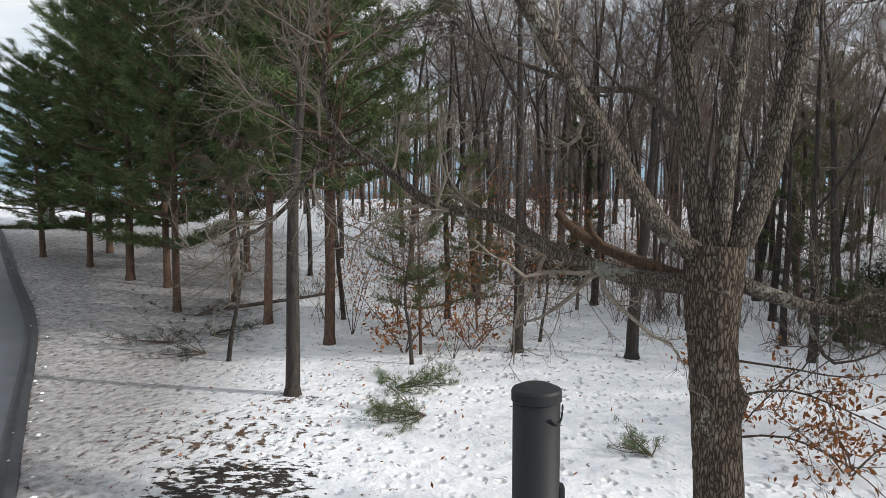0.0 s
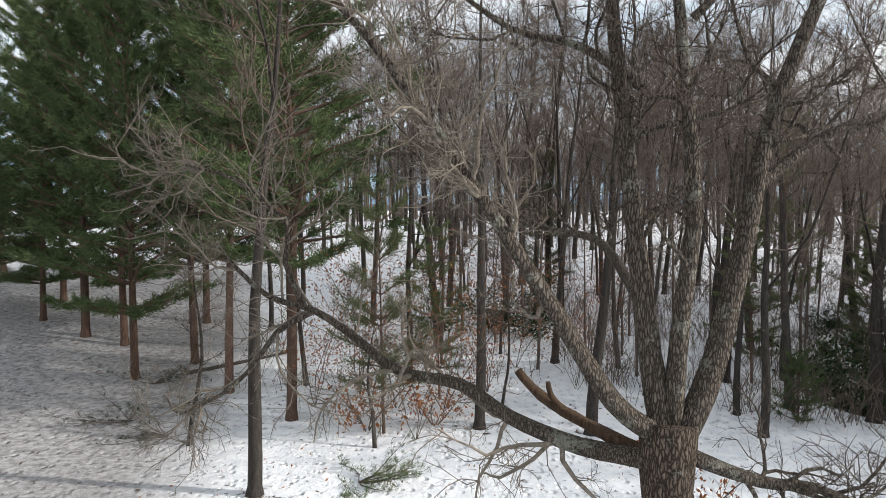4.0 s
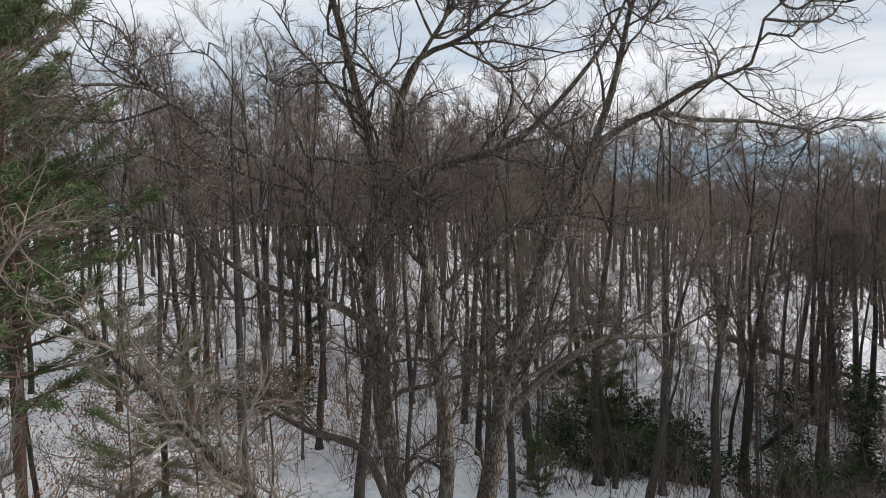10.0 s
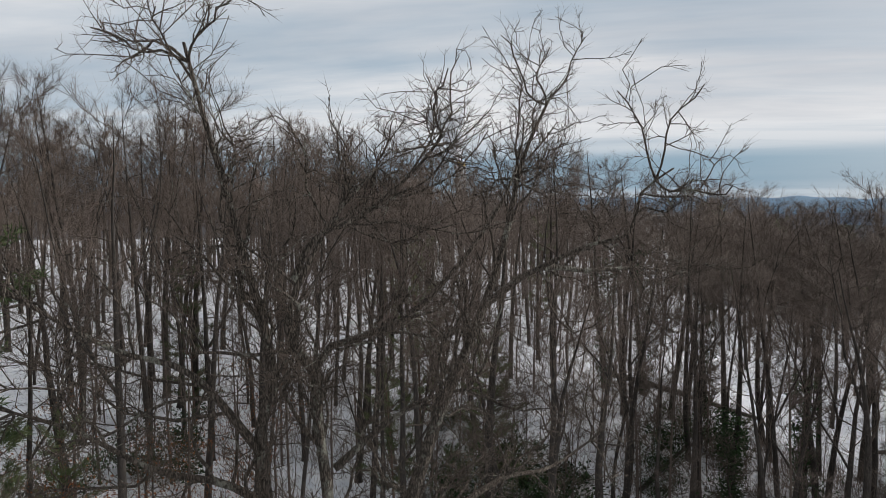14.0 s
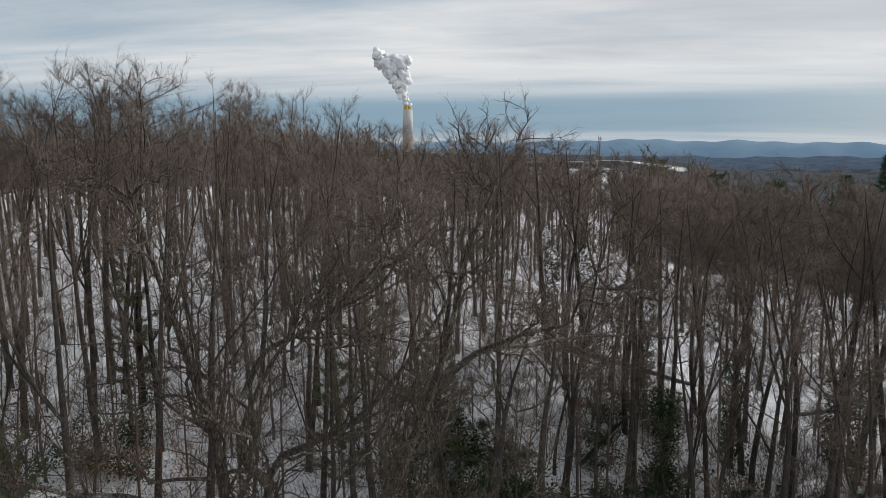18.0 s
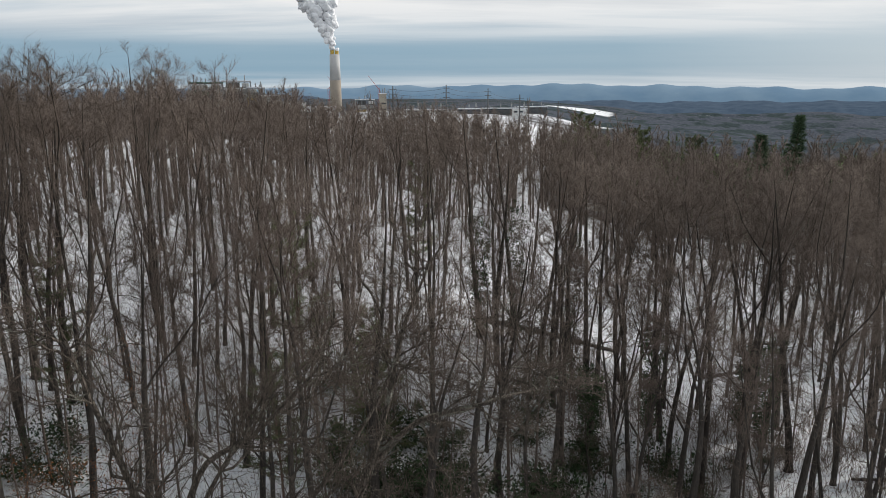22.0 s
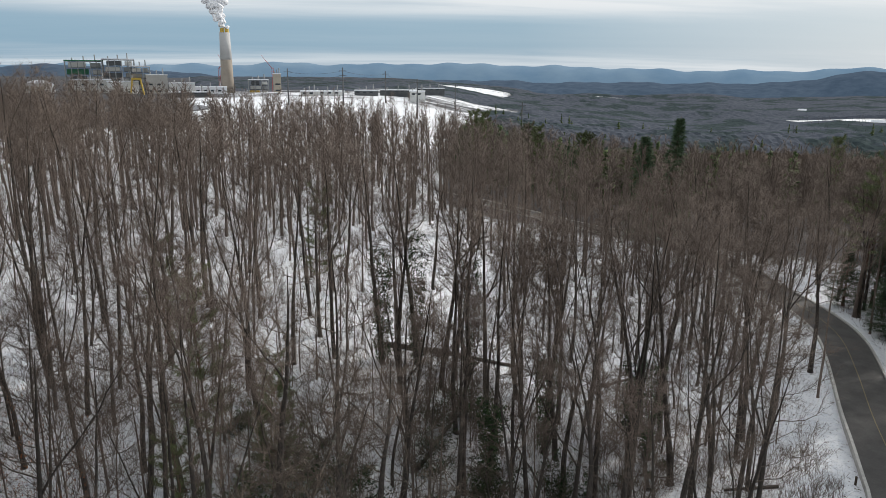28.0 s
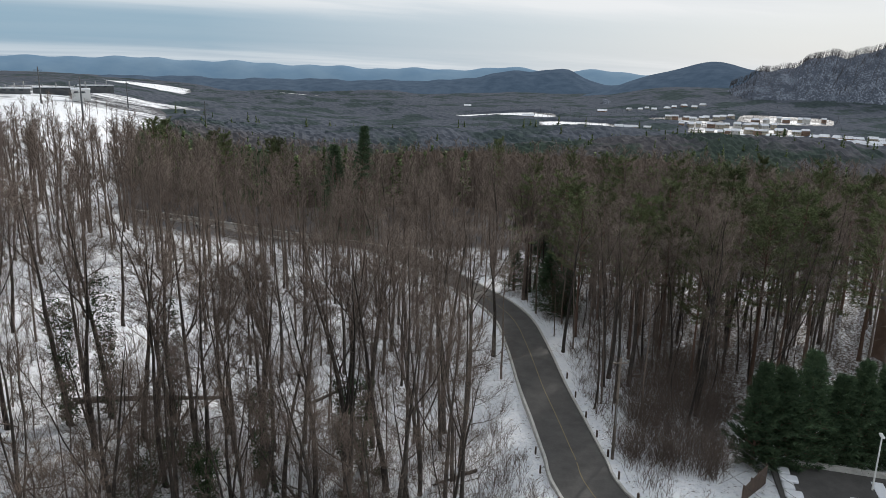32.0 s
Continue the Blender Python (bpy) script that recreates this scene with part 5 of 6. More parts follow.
tagged(new("undergrowth", thick.mesh("undergrowth", M_TWIG)), "bare brown thickets and saplings on the snowy woodland floor", "undergrowth", kind="stuff")

# thin trees standing about in the clearing and the yards behind it
open_trees = []
for k_ in range(230):
    d, a = far_rng.uniform(125, 430) if k_ < 190 else far_rng.uniform(430, 700), far_rng.uniform(31, 51)
    open_trees.append((d * math.sin(radians(a)), d * math.cos(radians(a)), far_rng.uniform(0.8, 1.2), far_rng.uniform(0.55, 0.9), far_rng.integers(5)))
MID_TREES = [small_tree(700 + k, 17, 11) for k in range(5)]
me = raw_mesh("far_woods", *scatter(MID_TREES, far_spots(260, 100, 220, -24, 14, 5, 1.4) + far_spots(170, 104, 230, 14, 30, 5, 1.4) + far_spots(150, 104, 230, 30, 48, 5, 1.4, 0.86) + far_spots(540, 112, 235, 48, 118, 5, 1.5, 1.06) + far_spots(620, 225, 460, 47, 118, 5, 1.6) + open_trees, far_rng))
me.materials.append(M_TWIG)
tagged(new("far_woods", me), "dense brown leafless woods", "woods", kind="stuff")
# from afar the woods close to one ragged roof of crowns
ca, cd = np.linspace(26, 122, 330), np.geomspace(205, 3250, 330)
A, D = np.meshgrid(np.radians(ca), cd)
X, Y = D * np.sin(A), D * np.cos(A)
tuft = far_rng.uniform(0, 1, X.shape)
wide = np.vectorize(lambda x, y: noise.noise(Vector((x * 0.02, y * 0.02, 4.0))))(X, Y)
thick_ = np.vectorize(wild_at)(X, Y) * smooth_step(205, 250, D) * smooth_step(27, 33, np.degrees(A)) * (1 - (1 - smooth_step(46, 53, np.degrees(A))) * (1 - smooth_step(700, 900, D)))
Z = land(X, Y) + (12.5 + 4.2 * tuft + 3.5 * wide) * (1 - 0.62 * smooth_step(500, 1000, D)) * smooth_step(0.35, 0.7, thick_) - 3 * (1 - smooth_step(0.35, 0.7, thick_))
na = len(ca)
i, j = np.meshgrid(np.arange(len(cd) - 1), np.arange(na - 1), indexing="ij")
q = np.stack([i * na + j, i * na + j + 1, (i + 1) * na + j + 1, (i + 1) * na + j], -1).reshape(-1, 4)[:, ::-1]
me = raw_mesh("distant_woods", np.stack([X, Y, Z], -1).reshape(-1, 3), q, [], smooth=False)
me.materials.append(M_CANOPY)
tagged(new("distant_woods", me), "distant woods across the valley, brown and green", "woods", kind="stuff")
FAR_TREES = [small_tree(720 + k, 5, 2) for k in range(2)]


def spiky(seed):
    """A distant evergreen: a ragged cone of boughs."""
    r_ = np.random.default_rng(seed)
    st = Sticks()
    st.add((0, 0, -0.5), (0, 0, 18), 0.25, 0.05, 4)
    for k in range(46):
        z = r_.uniform(7, 18)
        a = r_.uniform(0, 6.28)
        ln = (19.5 - z) * 0.30 * r_.uniform(0.6, 1.2)
        st.add((0, 0, z), (math.cos(a) * ln, math.sin(a) * ln, z + r_.uniform(-0.6, 0.8)), 0.55, 0, 3)
    return st.arrays()


SPIKY = [spiky(740 + k) for k in range(3)]
sp = far_spots(230, 190, 420, 52, 78, 3) + far_spots(330, 190, 700, 78, 118, 3) + far_spots(120, 400, 1000, 46, 100, 3)
me = raw_mesh("distant_evergreens", *scatter(SPIKY, sp, far_rng))
me.materials.append(M_NEEDLE)
tagged(new("distant_evergreens", me), "distant dark green pines among bare woods", "woods", kind="stuff")

# ---- ridges on the skyline ----


def ridge(name, label, dist, depth, a0, a1, profile, mat, foot=-60, seed=0, rough=1.0):
    """A long hill seen across the valley; profile gives the crest's height by bearing."""
    n, rows_ = 360, 14
    aa = np.linspace(a0, a1, n)
    crest = np.array([profile(a) for a in aa])
    v = []
    for r in range(rows_):
        u = r / (rows_ - 1)
        d = dist + depth * (u - 0.5)
        h = foot + (crest - foot) * math.sin(math.pi * min(1, u * 1.0)) ** 0.8
        for a, z in zip(aa, h):
            x, y = d * math.sin(radians(a)), d * math.cos(radians(a))
            v.append((x, y, z + rough * 9 * noise.noise(Vector((x * 0.004, y * 0.004, seed)))))
    i, j = np.meshgrid(np.arange(rows_ - 1), np.arange(n - 1), indexing="ij")
    q = np.stack([i * n + j, (i + 1) * n + j, (i + 1) * n + j + 1, i * n + j + 1], -1).reshape(-1, 4)[:, ::-1]
    me = raw_mesh(name, np.array(v), q, [])
    me.materials.append(mat)
    return tagged(new(name, me), label, "mountain", kind="structure")


def hump(a, c, w, h):
    return h * math.exp(-((a - c) / w) ** 2)


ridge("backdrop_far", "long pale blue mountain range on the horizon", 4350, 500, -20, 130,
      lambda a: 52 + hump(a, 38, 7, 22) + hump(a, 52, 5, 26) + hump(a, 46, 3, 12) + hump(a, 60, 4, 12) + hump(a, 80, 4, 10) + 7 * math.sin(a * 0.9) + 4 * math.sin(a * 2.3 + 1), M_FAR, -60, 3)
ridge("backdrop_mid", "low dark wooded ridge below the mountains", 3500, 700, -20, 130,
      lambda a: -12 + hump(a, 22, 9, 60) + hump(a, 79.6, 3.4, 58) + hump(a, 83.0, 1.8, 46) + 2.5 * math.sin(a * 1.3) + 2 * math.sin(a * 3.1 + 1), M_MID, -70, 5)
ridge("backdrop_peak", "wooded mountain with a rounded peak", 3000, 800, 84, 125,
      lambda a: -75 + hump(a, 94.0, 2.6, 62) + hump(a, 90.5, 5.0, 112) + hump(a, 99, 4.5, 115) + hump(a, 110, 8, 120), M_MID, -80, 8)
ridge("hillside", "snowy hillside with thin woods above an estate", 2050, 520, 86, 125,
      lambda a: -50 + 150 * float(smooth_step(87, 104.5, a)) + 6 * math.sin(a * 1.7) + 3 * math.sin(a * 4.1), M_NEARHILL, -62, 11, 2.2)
hs = []
for k_ in range(2200):
    a = far_rng.uniform(95, 114)
    u = far_rng.uniform(0.1, 0.55) if k_ % 3 else far_rng.uniform(0.42, 0.55)
    d = 2050 + 520 * (u - 0.5)
    crest = -50 + 150 * float(smooth_step(87, 104.5, a)) + 6 * math.sin(a * 1.7) + 3 * math.sin(a * 4.1)
    hs.append((d * math.sin(radians(a)), d * math.cos(radians(a)), -62 + (crest + 62) * math.sin(math.pi * u) ** 0.8))
v0, q0, t0 = FAR_TREES[0]
vs, qs, ts = [], [], []
for k, (x, y, z) in enumerate(hs):
    vs.append(v0 * np.array([1.8, 1.8, 0.85]) + np.array([x, y, z])), qs.append(q0 + k * len(v0)), ts.append(t0 + k * len(v0))
me = raw_mesh("hillside_trees", np.concatenate(vs), np.concatenate(qs), np.concatenate(ts))
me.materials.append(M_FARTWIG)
tagged(new("hillside_trees", me), "thin bare trees along the snowy hill", "woods", kind="stuff")

px_, py_ = 530 * math.sin(radians(27.5)), 530 * math.cos(radians(27.5))
pond = tagged(new("pond"), "flat grey frozen pond beyond the woods", "pond", kind="structure")
pond.matrix_basis = Matrix.Translation((px_, py_, ground_at(px_, py_))) @ pose(0, 0, 0, 0, 0, -30)
ice = part("ice", lathe([(33, -6), (33, 0.9)], 48), M_WET, pond, "dull grey ice")
ice.scale = (1, 1.7, 1)

# ---- the works with its chimney ----


def polar(a, d):
    return d * math.sin(radians(a)), d * math.cos(radians(a))


cx_, cy_ = polar(32.55, 1000)
chimney = thing("chimney", "tall concrete chimney, white above and tan below, with orange flues", "chimney", (cx_, cy_, -2))
part("lower_shaft", lathe([(8.0, -6), (7.4, 44)], 32), M_SHAFTTAN, chimney, "tan lower shaft", True)
part("upper_shaft", lathe([(7.35, 44), (6.6, 78), (6.4, 78)], 32), M_SHAFT, chimney, "pale upper shaft", True)
for k in (-1, 1):
    fl = part("flue", lathe([(2.6, 77), (2.6, 83.5)], 20), M_YELLOW, chimney, "orange flue")
    fl.location = (k * 3.0 * math.cos(radians(33)), -k * 3.0 * math.sin(radians(33)), 0)
# steam
bm = bmesh.new()
prng = random.Random(9)
for k in range(84):
    u = k / 83
    side = -34 * u ** 0.8 + (26 * u if k % 3 == 0 else 0) + prng.uniform(-4, 4) * (0.4 + u)
    h = 84 + 64 * u ** 0.75 + prng.uniform(-4, 4) * u
    r = 2.8 + 6.2 * u * prng.uniform(0.45, 1.2)
    c = Vector((cx_ + side * math.cos(radians(33)) + prng.uniform(-3, 3), cy_ - side * math.sin(radians(33)) + prng.uniform(-3, 3), h - 2))
    made = bmesh.ops.create_icosphere(bm, subdivisions=3, radius=r, matrix=Matrix.Translation(c))
    for vv in made["verts"]:
        n_ = noise.fractal(vv.co * 0.16, 0.9, 2.1, 5)
        vv.co += (vv.co - c).normalized() * n_ * r * 0.62
me = bpy.data.meshes.new("steam_plume")
bm.to_mesh(me)
bm.free()
for p in me.polygons:
    p.use_smooth = True
me.materials.append(M_STEAM)
tagged(new("steam_plume", me), "white billowing steam cloud drifting from the chimney", "steam", kind="stuff")


def works_block(a, d, w, dep, h, mat, label, frame_rows=0, roof=None):
    """A works building: body, roof slab, window bands and, where it is open, its steel frame."""
    x, y = polar(a, d)
    ob = thing("works_building", label, "building", (x, y, -2), -a, "works buildings")
    if frame_rows:
        cols_ = max(3, int(w / 7))
        for i_ in range(cols_ + 1):
            for dy in (-dep / 2, dep / 2):
                part("column", box(-w / 2 + w * i_ / cols_ - 0.5, dy - 0.5, -4, -w / 2 + w * i_ / cols_ + 0.5, dy + 0.5, h), M_STEEL, ob)
        for r in range(frame_rows + 1):
            z = h * (r + 1) / (frame_rows + 1)
            part("deck", box(-w / 2, -dep / 2 + 0.6, z - 0.7, w / 2, dep / 2 - 0.6, z), M_DARKSTEEL, ob)
            lo = z - h / (frame_rows + 1) + 0.2
            part("tank", box(-w * (0.46 - 0.05 * (r % 3)), -dep * 0.42, lo, w * (0.05 + 0.06 * (r % 2)), dep * 0.3, z - 1.4, 0.6), (mat, M_CONC, M_DARKSTEEL)[r % 3], ob)
            part("plant_room", box(w * (0.16 + 0.05 * (r % 2)), -dep * 0.38, lo, w * 0.44, dep * 0.3, z - 1.8, 0.6), (M_CONC, M_STEEL, M_WHITE)[r % 3], ob)
    else:
        part("body", box(-w / 2, -dep / 2, -4, w / 2, dep / 2, h), mat, ob)
        for r in range(max(1, int(h / 9))):
            z = 4 + r * 8
            for i_ in range(max(2, int(w / 9))):
                xx = -w / 2 + 2.5 + i_ * (w - 5) / max(2, int(w / 9))
                part("window", box(xx, -dep / 2 - 0.15, z, xx + 4, -dep / 2 + 0.1, z + 2.0), M_GLASS, ob)
    part("roof", box(-w / 2 - 0.5, -dep / 2 - 0.5, h + 0.01, w / 2 + 0.5, dep / 2 + 0.5, h + 1.2), roof or M_ROOFSNOW, ob)
    for k in range(3):
        part("vent_stack", lathe([(0.7, h + 1.0), (0.7, h + 4 + 2 * k)], 10), M_STEEL, ob).location = (-w * 0.3 + w * 0.3 * k, 0, 0)
    return ob


works_block(22.9, 1000, 42, 26, 40, M_GREEN, "green-clad boiler house with an open steel frame", 4, M_GREEN)
works_block(25.1, 985, 36, 26, 42, M_DARKSTEEL, "open steel process tower with pipework", 5)
works_block(26.5, 975, 22, 20, 34, M_BEIGE, "tall open steel stair tower", 4)
works_block(23.2, 955, 44, 16, 18, M_CONC, "grey concrete works hall with window bands")
works_block(25.3, 945, 34, 16, 16, M_WHITE, "white works hall with window bands")
works_block(27.6, 965, 24, 18, 24, M_CONC, "grey works building beside the tower")
works_block(29.3, 960, 30, 20, 14, M_WHITE, "white pitched store building")
works_block(31.3, 985, 40, 20, 9, M_ROOFSNOW, "long low white store with snow on its roof")
works_block(29.8, 900, 46, 16, 5, M_DARKSTEEL, "low dark shed with a snowy roof")
works_block(34.8, 1010, 26, 18, 18, M_YELLOW, "yellow-topped steel conveyor house with an open frame", 2)
works_block(36.2, 1000, 10, 10, 26, M_BEIGE, "slim tan concrete silo tower beside the chimney")
for a, d, w in ((40, 900, 40), (43, 940, 30), (45.5, 1010, 50), (48, 1100, 44), (47, 860, 18), (38.6, 880, 20)):
    works_block(a, d, w, 14, far_rng.uniform(5, 8), far_rng.choice([M_WHITE, M_CONC, M_DARKSTEEL]), "low industrial shed in the snowy yard")
# the tank, the hopper and the cranes
x, y = polar(20.0, 960)
tank = thing("storage_tank", "white cylindrical storage tank with a domed snowy roof", "tank", (x, y, -2))
part("shell", lathe([(16, -3), (16, 12)], 40), M_WHITE, tank, "", True)
part("dome", lathe([(16.2, 12), (12, 15.5), (6, 17.5), (1, 18)], 40), M_ROOFSNOW, tank, "", True)
x, y = polar(26.2, 935)
hop = thing("hopper", "yellow steel hopper on splayed legs", "hopper", (x, y, -2), -26)
for sx in (-1, 1):
    for sy in (-1, 1):
        lg = Sticks()
        lg.add((sx * 8, sy * 5, -3), (sx * 4.5, sy * 3, 19), 1.1, 1.1, 6)
        child("leg", lg.mesh("leg", M_YELLOW), hop)
part("deck", box(-5.5, -4, 18.5, 5.5, 4, 21), M_YELLOW, hop)
for a, d, lean in ((32.0, 1080, 0.5), (32.6, 1090, -0.4), (35.9, 1080, -0.5)):
    x, y = polar(a, d)
    cr = thing("crane", "red lattice crane with a raised jib", "crane", (x, y, -2), -a, "cranes")
    st = Sticks()
    for sx in (-1.2, 1.2):
        st.add((sx, 0, -3), (sx, 0, 34), 0.22, 0.22, 4)
    for k in range(9):
        st.add((-1.2, 0, k * 4), (1.2, 0, k * 4 + 4), 0.14, 0.14, 4)
    child("mast", st.mesh("mast", M_RED), cr)
    st = Sticks()
    st.add((0, 0, 33), (lean * 30, 0, 52), 0.4, 0.2, 4)
    child("jib", st.mesh("jib", M_RED), cr)

# transmission poles and their wires
poles = []
for a, d, h in ((37.0, 620, 30), (41.2, 640, 32), (44.5, 700, 30), (47.0, 560, 30), (55.3, 620, 33), (50.0, 900, 30)):
    x, y = polar(a, d)
    z = ground_at(x, y)
    ob = thing("transmission_pole", "tall dark steel transmission pole with three arms", "pole", (x, y, z), -a, "transmission poles")
    part("mast", lathe([(0.75, -1), (0.4, h)], 10), M_DARKSTEEL, ob)
    for k in range(3):
        part("arm", box(-3.2, -0.2, h - 3 - 4 * k, 3.2, 0.2, h - 2.6 - 4 * k), M_DARKSTEEL, ob)
    poles.append((x, y, z + h))
wires = thing("power_lines", "thin dark power lines sagging between tall poles", "power line")
for (x0, y0, z0), (x1, y1, z1) in zip(poles, poles[1:4]):
    for k in range(3):
        st = Sticks()
        p = [np.array([x0 + (x1 - x0) * u, y0 + (y1 - y0) * u, z0 + (z1 - z0) * u - 2.8 - 4 * k - 9 * u * (1 - u)]) for u in np.linspace(0, 1, 9)]
        st.line(p, [0.10] * 9, 3)
        child("wire", st.mesh("wire", M_WIRE), wires)

# ---- houses across the valley ----


def house(x, y, z, w, dep, h, turn, wall, label, roof=M_ROOFSNOW, pitch=0.35, group="houses of the estate"):
    ob = thing("house", label, "house", (x, y, z), turn, group)
    part("wall", box(-w / 2, -dep / 2, -6, w / 2, dep / 2, h), wall, ob)
    bm = bmesh.new()
    r = dep * pitch
    o = 0.5
    v = [bm.verts.new(p) for p in ((-w / 2 - o, -dep / 2 - o, h - 0.1), (w / 2 + o, -dep / 2 - o, h - 0.1), (w / 2 + o, dep / 2 + o, h - 0.1), (-w / 2 - o, dep / 2 + o, h - 0.1), (-w / 2 - o, 0, h + r), (w / 2 + o, 0, h + r))]
    for f in ((0, 1, 5, 4), (2, 3, 4, 5), (0, 4, 3), (1, 2, 5), (3, 2, 1, 0)):
        bm.faces.new([v[k] for k in f])
    part("roof", bm, roof, ob)
    for s in (-0.28, 0.05, 0.3):
        part("window", box(w * s - 0.6, -dep / 2 - 0.06, h * 0.4, w * s + 0.6, -dep / 2 + 0.1, h * 0.4 + 1.3), M_GLASS, ob)
    return ob


for lane, (a0, a1, d0, d1, n_) in enumerate(((93, 105.5, 1050, 1085, 17), (95, 106, 1120, 1150, 16), (98, 106, 1190, 1225, 11), (94, 101, 1270, 1310, 11), (92, 99, 1370, 1420, 11), (91, 96, 1490, 1540, 9), (97, 102, 1520, 1560, 7), (88, 94, 1640, 1700, 9), (87, 91, 1290, 1330, 3))):
    for k in range(n_):
        u = (k + far_rng.uniform(-0.3, 0.3)) / n_
        x, y = polar(a0 + (a1 - a0) * u, d0 + (d1 - d0) * u + far_rng.normal(0, 9))
        house(x, y, ground_at(x, y) + 1.5, far_rng.uniform(8, 14), far_rng.uniform(8, 11), far_rng.uniform(4, 6.5), -(a0 + a1) / 2 + far_rng.normal(0, 22), far_rng.choice([M_BEIGE, M_BRICKRED, M_CONC, M_BEIGE]), "estate house with a snow-covered gable roof")
for a, d, w in ((80.3, 1440, 24), (88.0, 1300, 36), (86.0, 1640, 20), (75.5, 1900, 18)):
    x, y = polar(a, d)
    house(x, y, ground_at(x, y) + 1, w, 12, 6, -a, M_BRICKRED, "dark farm building with a snowy roof beside a field", M_ROOFSNOW, 0.3, "farm buildings")

# ---- beside the climbing road ----
ux, uy = 62.4, 1.1
up_ = []
for x, y, h in ((ux, uy, 10.2), (113.0, 14.6, 9.5), (30, -16, 10)):
    ob = thing("utility_pole", "weathered wooden utility pole beside the road", "pole", (x, y, ground_at(x, y)), 20, "utility poles")
    part("shaft", lathe([(0.16, -0.8), (0.11, h)], 12), M_WOODPOLE, ob, "", True)
    part("crossarm", box(-0.05, -0.7, h - 0.55, 0.05, 0.7, h - 0.43), M_WOODPOLE, ob)
    for s in (-0.6, 0.0, 0.6):
        part("insulator", lathe([(0.04, h - 0.43), (0.055, h - 0.36), (0.03, h - 0.28)], 8), M_CONC, ob).location = (0, s, 0)
    part("bracket", box(-0.16, -0.05, h * 0.35, -0.08, 0.05, h * 0.55), M_STEEL, ob, "grey cable conduit")
    up_.append((x, y, ground_at(x, y) + h))
cab = thing("overhead_wires", "black overhead wires strung along the road", "wire")
for (x0, y0, z0), (x1, y1, z1) in ((up_[0], up_[1]), (up_[0], up_[2])):
    for k, (dz, off) in enumerate(((-0.28, 0.6), (-0.28, -0.6), (-2.2, 0.0))):
        st = Sticks()
        p = [np.array([x0 + (x1 - x0) * u, y0 + (y1 - y0) * u + off, z0 + (z1 - z0) * u + dz - 3.0 * u * (1 - u)]) for u in np.linspace(0, 1, 13)]
        st.line(p, [0.016] * 13, 4)
        child("wire", st.mesh("wire", M_WIRE), cab)
idx = [i_ for i_ in range(len(CLIMB)) if 52 < CLIMB[i_, 0] < 84]
for i_ in idx[::3]:
    tv = unit(CLIMB[i_ + 1] - CLIMB[i_])
    nv = np.array([-tv[1], tv[0]])
    for s in (3.45, -3.45):
        if s > 0 and CLIMB[i_, 0] > 66:
            continue
        p = CLIMB[i_] + nv * s
        ob = thing("guide_post", "short dark timber guide post at the roadside", "post", (p[0], p[1], ground_at(*p)), math.degrees(math.atan2(tv[1], tv[0])), "guide posts")
        part("post", box(-0.10, -0.08, -0.4, 0.10, 0.08, 0.75, 0.02), M_FENCE, ob)
# the yard behind the cypresses
yz = ground_at(62, -16)
lot = thing("parking_yard", "snow-streaked parking yard behind a timber fence", "yard", kind="structure")
part("paving", box(56, -40, yz - 2.5, 66.5, -13.2, yz + 0.25), M_ASPHALT, lot, "wet dark paving")
for k in range(7):
    part("snow_bank", box(56.5 + 1.3 * k, -14.6 - 0.5 * (k % 2), yz + 0.2, 57.6 + 1.3 * k, -13.6, yz + 0.55, 0.12), M_ROOFSNOW, lot)
    part("snow_streak", box(56.4 + (k % 3) * 3.3, -17.6 - 2.4 * k, yz + 0.2, 59.0 + (k % 3) * 3.3, -16.6 - 2.4 * k, yz + 0.31, 0.04), M_ROOFSNOW, lot)
part("retaining_wall", box(66.5, -40, yz - 2, 66.9, -13.2, yz + 0.7), M_KERB, lot)
fen = thing("timber_fence", "dark brown timber fence of upright boards", "fence", (58.2, -9.9, yz), -28)
for k in range(26):
    part("board", box(0.20 * k, -0.02, -0.6, 0.20 * k + 0.18, 0.02, 1.9), M_FENCE, fen)
for k in range(4):
    part("post", box(1.65 * k, 0.02, -0.6, 1.65 * k + 0.12, 0.14, 2.0), M_FENCE, fen)
lamp = thing("yard_lamp", "white yard lamp on a slim pole", "street lamp", (64.2, -21.2, yz + 0.2))
part("pole", lathe([(0.08, 0), (0.06, 5.2)], 10), M_WHITE, lamp)
part("head", box(-0.35, -0.15, 5.15, 0.5, 0.15, 5.35, 0.04), M_WHITE, lamp)
house(99, -38.5, ground_at(99, -38.5), 13, 11, 8.2, 25, M_BRICKRED, "brown house with a dark shingled roof beside woods", M_ROOF, 0.4, "houses by the woods")

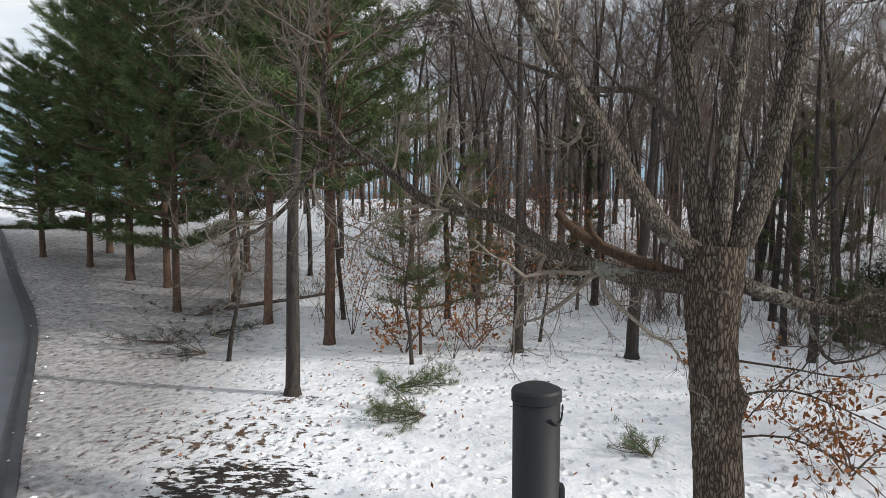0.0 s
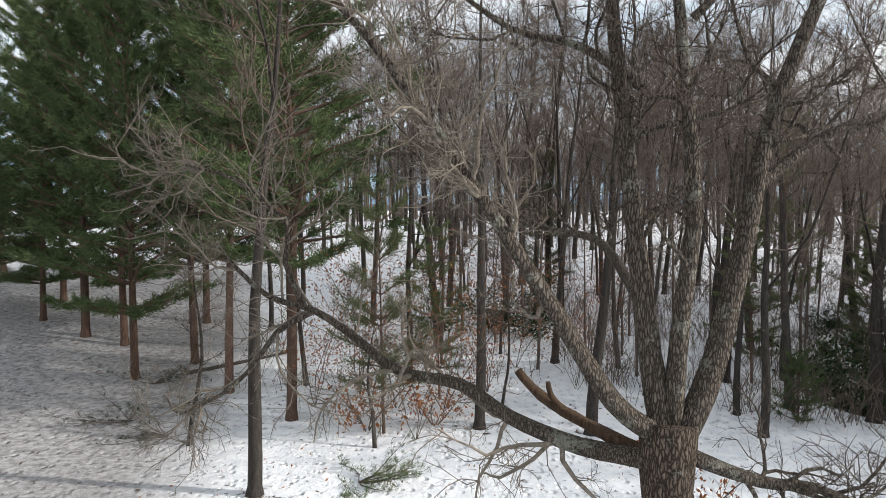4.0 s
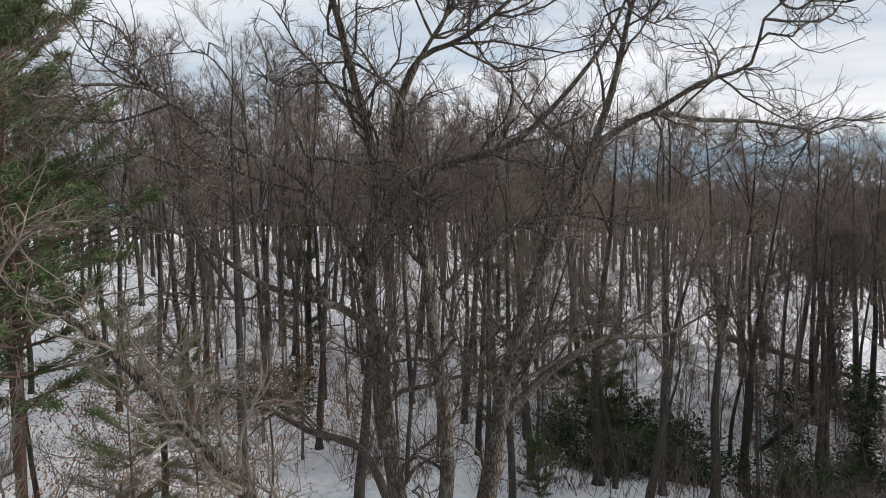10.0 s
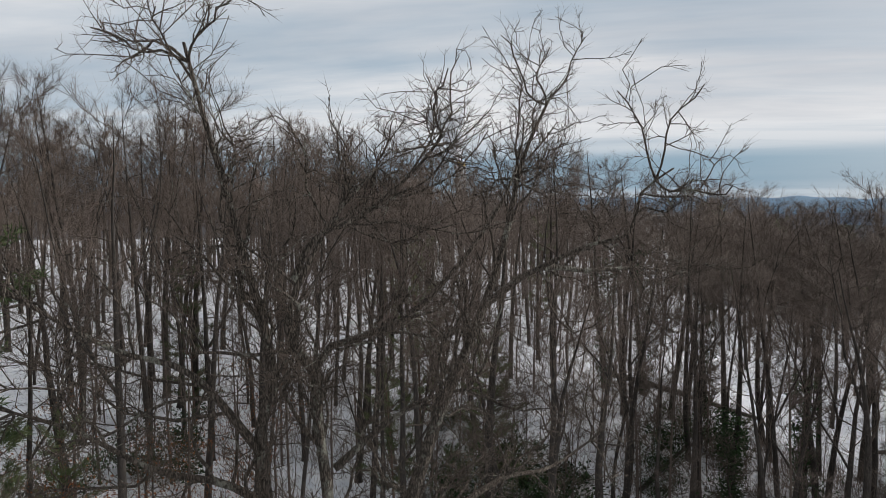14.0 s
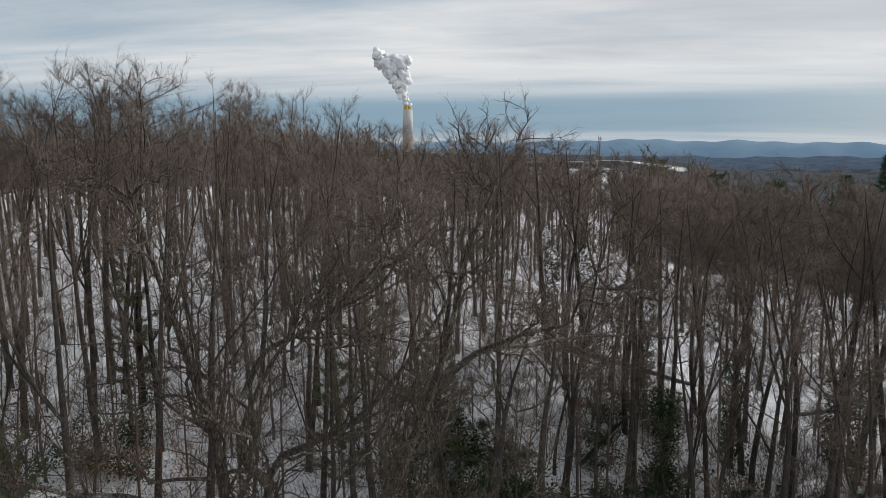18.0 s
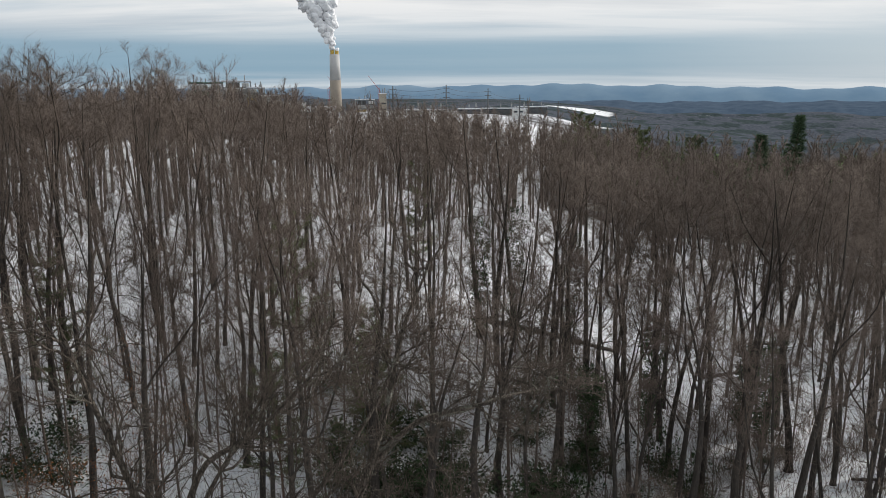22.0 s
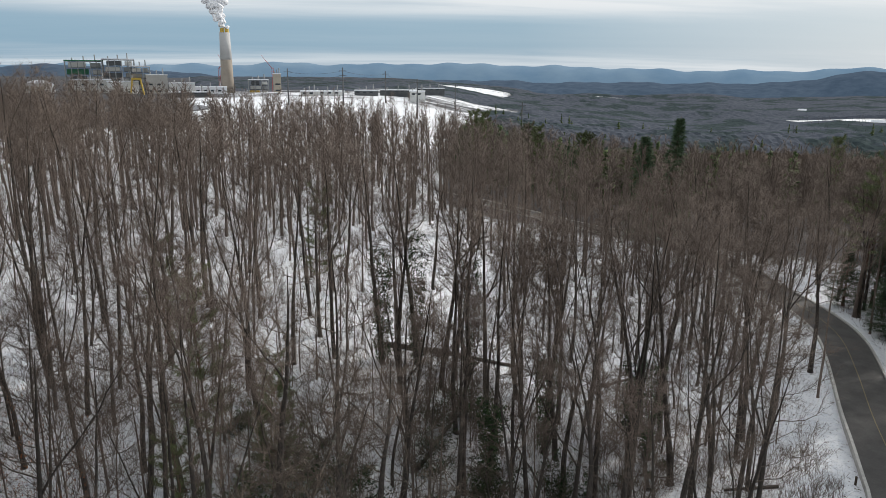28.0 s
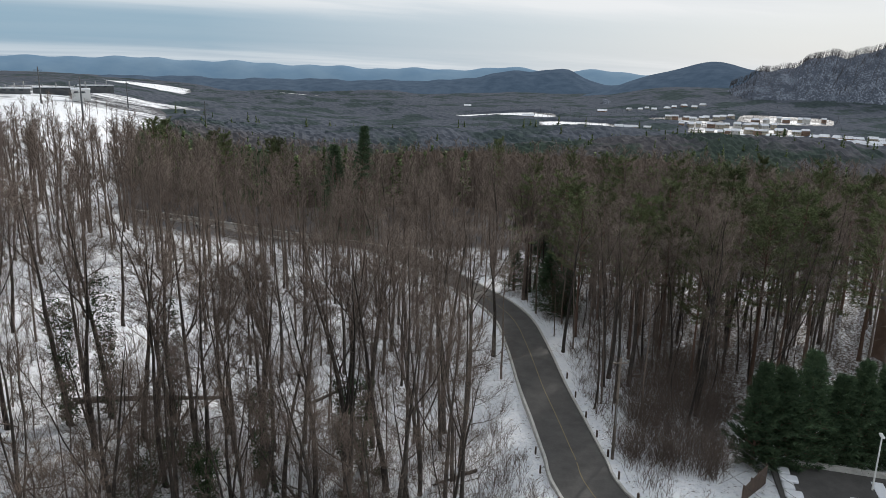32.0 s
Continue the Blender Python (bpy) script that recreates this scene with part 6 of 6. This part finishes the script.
# ---- ivy on some trunks of the wood ----
for x, y, h, sd in ((46.5, 43.5, 13, 1), (43.0, 44.6, 11, 2), (50.5, 40.2, 12, 3), (47.1, 29.1, 9, 4), (52.5, 22.3, 9, 5), (54.5, 25.0, 8, 6), (40.5, 30.0, 7, 7)):
    r_ = np.random.default_rng(800 + sd)
    ob = plant(FOREST, USED, 0, x, y, (1.1, 1.05), 40 * sd, group="ivy-clad trees")
    ob["label"] = "leafless tree with its trunk wrapped in dark ivy"
    zz = r_.uniform(0.5, h, 260)
    aa = r_.uniform(0, 6.28, 260)
    rr = 0.22 + 0.25 * r_.uniform(0, 1, 260) + 0.25 * (zz / h) ** 2
    cen = np.column_stack([np.cos(aa) * rr, np.sin(aa) * rr, zz])
    child("ivy", leaves("ivy", cen, 11, 0.20, 0.16, M_BROADLEAF, 810 + sd, 0.3), ob, "dark green ivy leaves")

# trees between the estate's houses
est = []
while len(est) < 760:
    a, d = far_rng.uniform(75, 106), far_rng.uniform(1000, 1760)
    est.append((*polar(a, d), far_rng.uniform(0.8, 1.4), far_rng.uniform(0.4, 0.7), far_rng.integers(2)))
me = raw_mesh("estate_trees", *scatter(FAR_TREES, est, far_rng))
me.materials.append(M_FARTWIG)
tagged(new("estate_trees", me), "bare garden trees between distant houses", "woods", kind="stuff")

# ---- slush along the gutter of the bend ----
slush = bmesh.new()
srng = random.Random(31)
for i_ in range(4, 60):
    for _ in range(1):
        p = BEND[i_] + (BEND[i_ + 1] - BEND[i_]) * srng.random()
        tv = unit(BEND[i_ + 1] - BEND[i_])
        q = p + np.array([-tv[1], tv[0]]) * srng.uniform(-0.35, 0.3) + 0.1
        r = srng.uniform(0.03, 0.09)
        made = bmesh.ops.create_icosphere(slush, subdivisions=1, radius=r, matrix=Matrix.Translation((q[0], q[1], ground_at(q[0], q[1]) + 0.07)) @ Matrix.Diagonal((1.0, 1.4, 0.45, 1)))
        for vv in made["verts"]:
            vv.co += Vector((srng.uniform(-1, 1), srng.uniform(-1, 1), srng.uniform(-1, 1))) * r * 0.2
me = bpy.data.meshes.new("slush")
slush.to_mesh(me)
slush.free()
me.materials.append(M_SNOW)
tagged(new("slush", me), "lumps of grey melting snow along the kerb", "slush", kind="stuff")

# ---- fallen leaves on the lawn ----
lr = np.random.default_rng(55)
pts = np.column_stack([lr.uniform(-9, 12, 1500), lr.uniform(11, 36, 1500)])
pts = pts[lr.uniform(0, 1, len(pts)) < 0.25 + 0.75 * np.exp(-(((pts[:, 0] + 4) / 4.5) ** 2 + ((pts[:, 1] - 20) / 6) ** 2))]
cen = np.column_stack([pts, land(pts[:, 0], pts[:, 1]) + 0.025])
me = leaves("fallen_leaves", cen, 1, 0.13, 0.01, M_DRYLEAF, 56)
tagged(new("fallen_leaves", me), "scattered brown leaves lying on the snow", "leaves", kind="stuff")
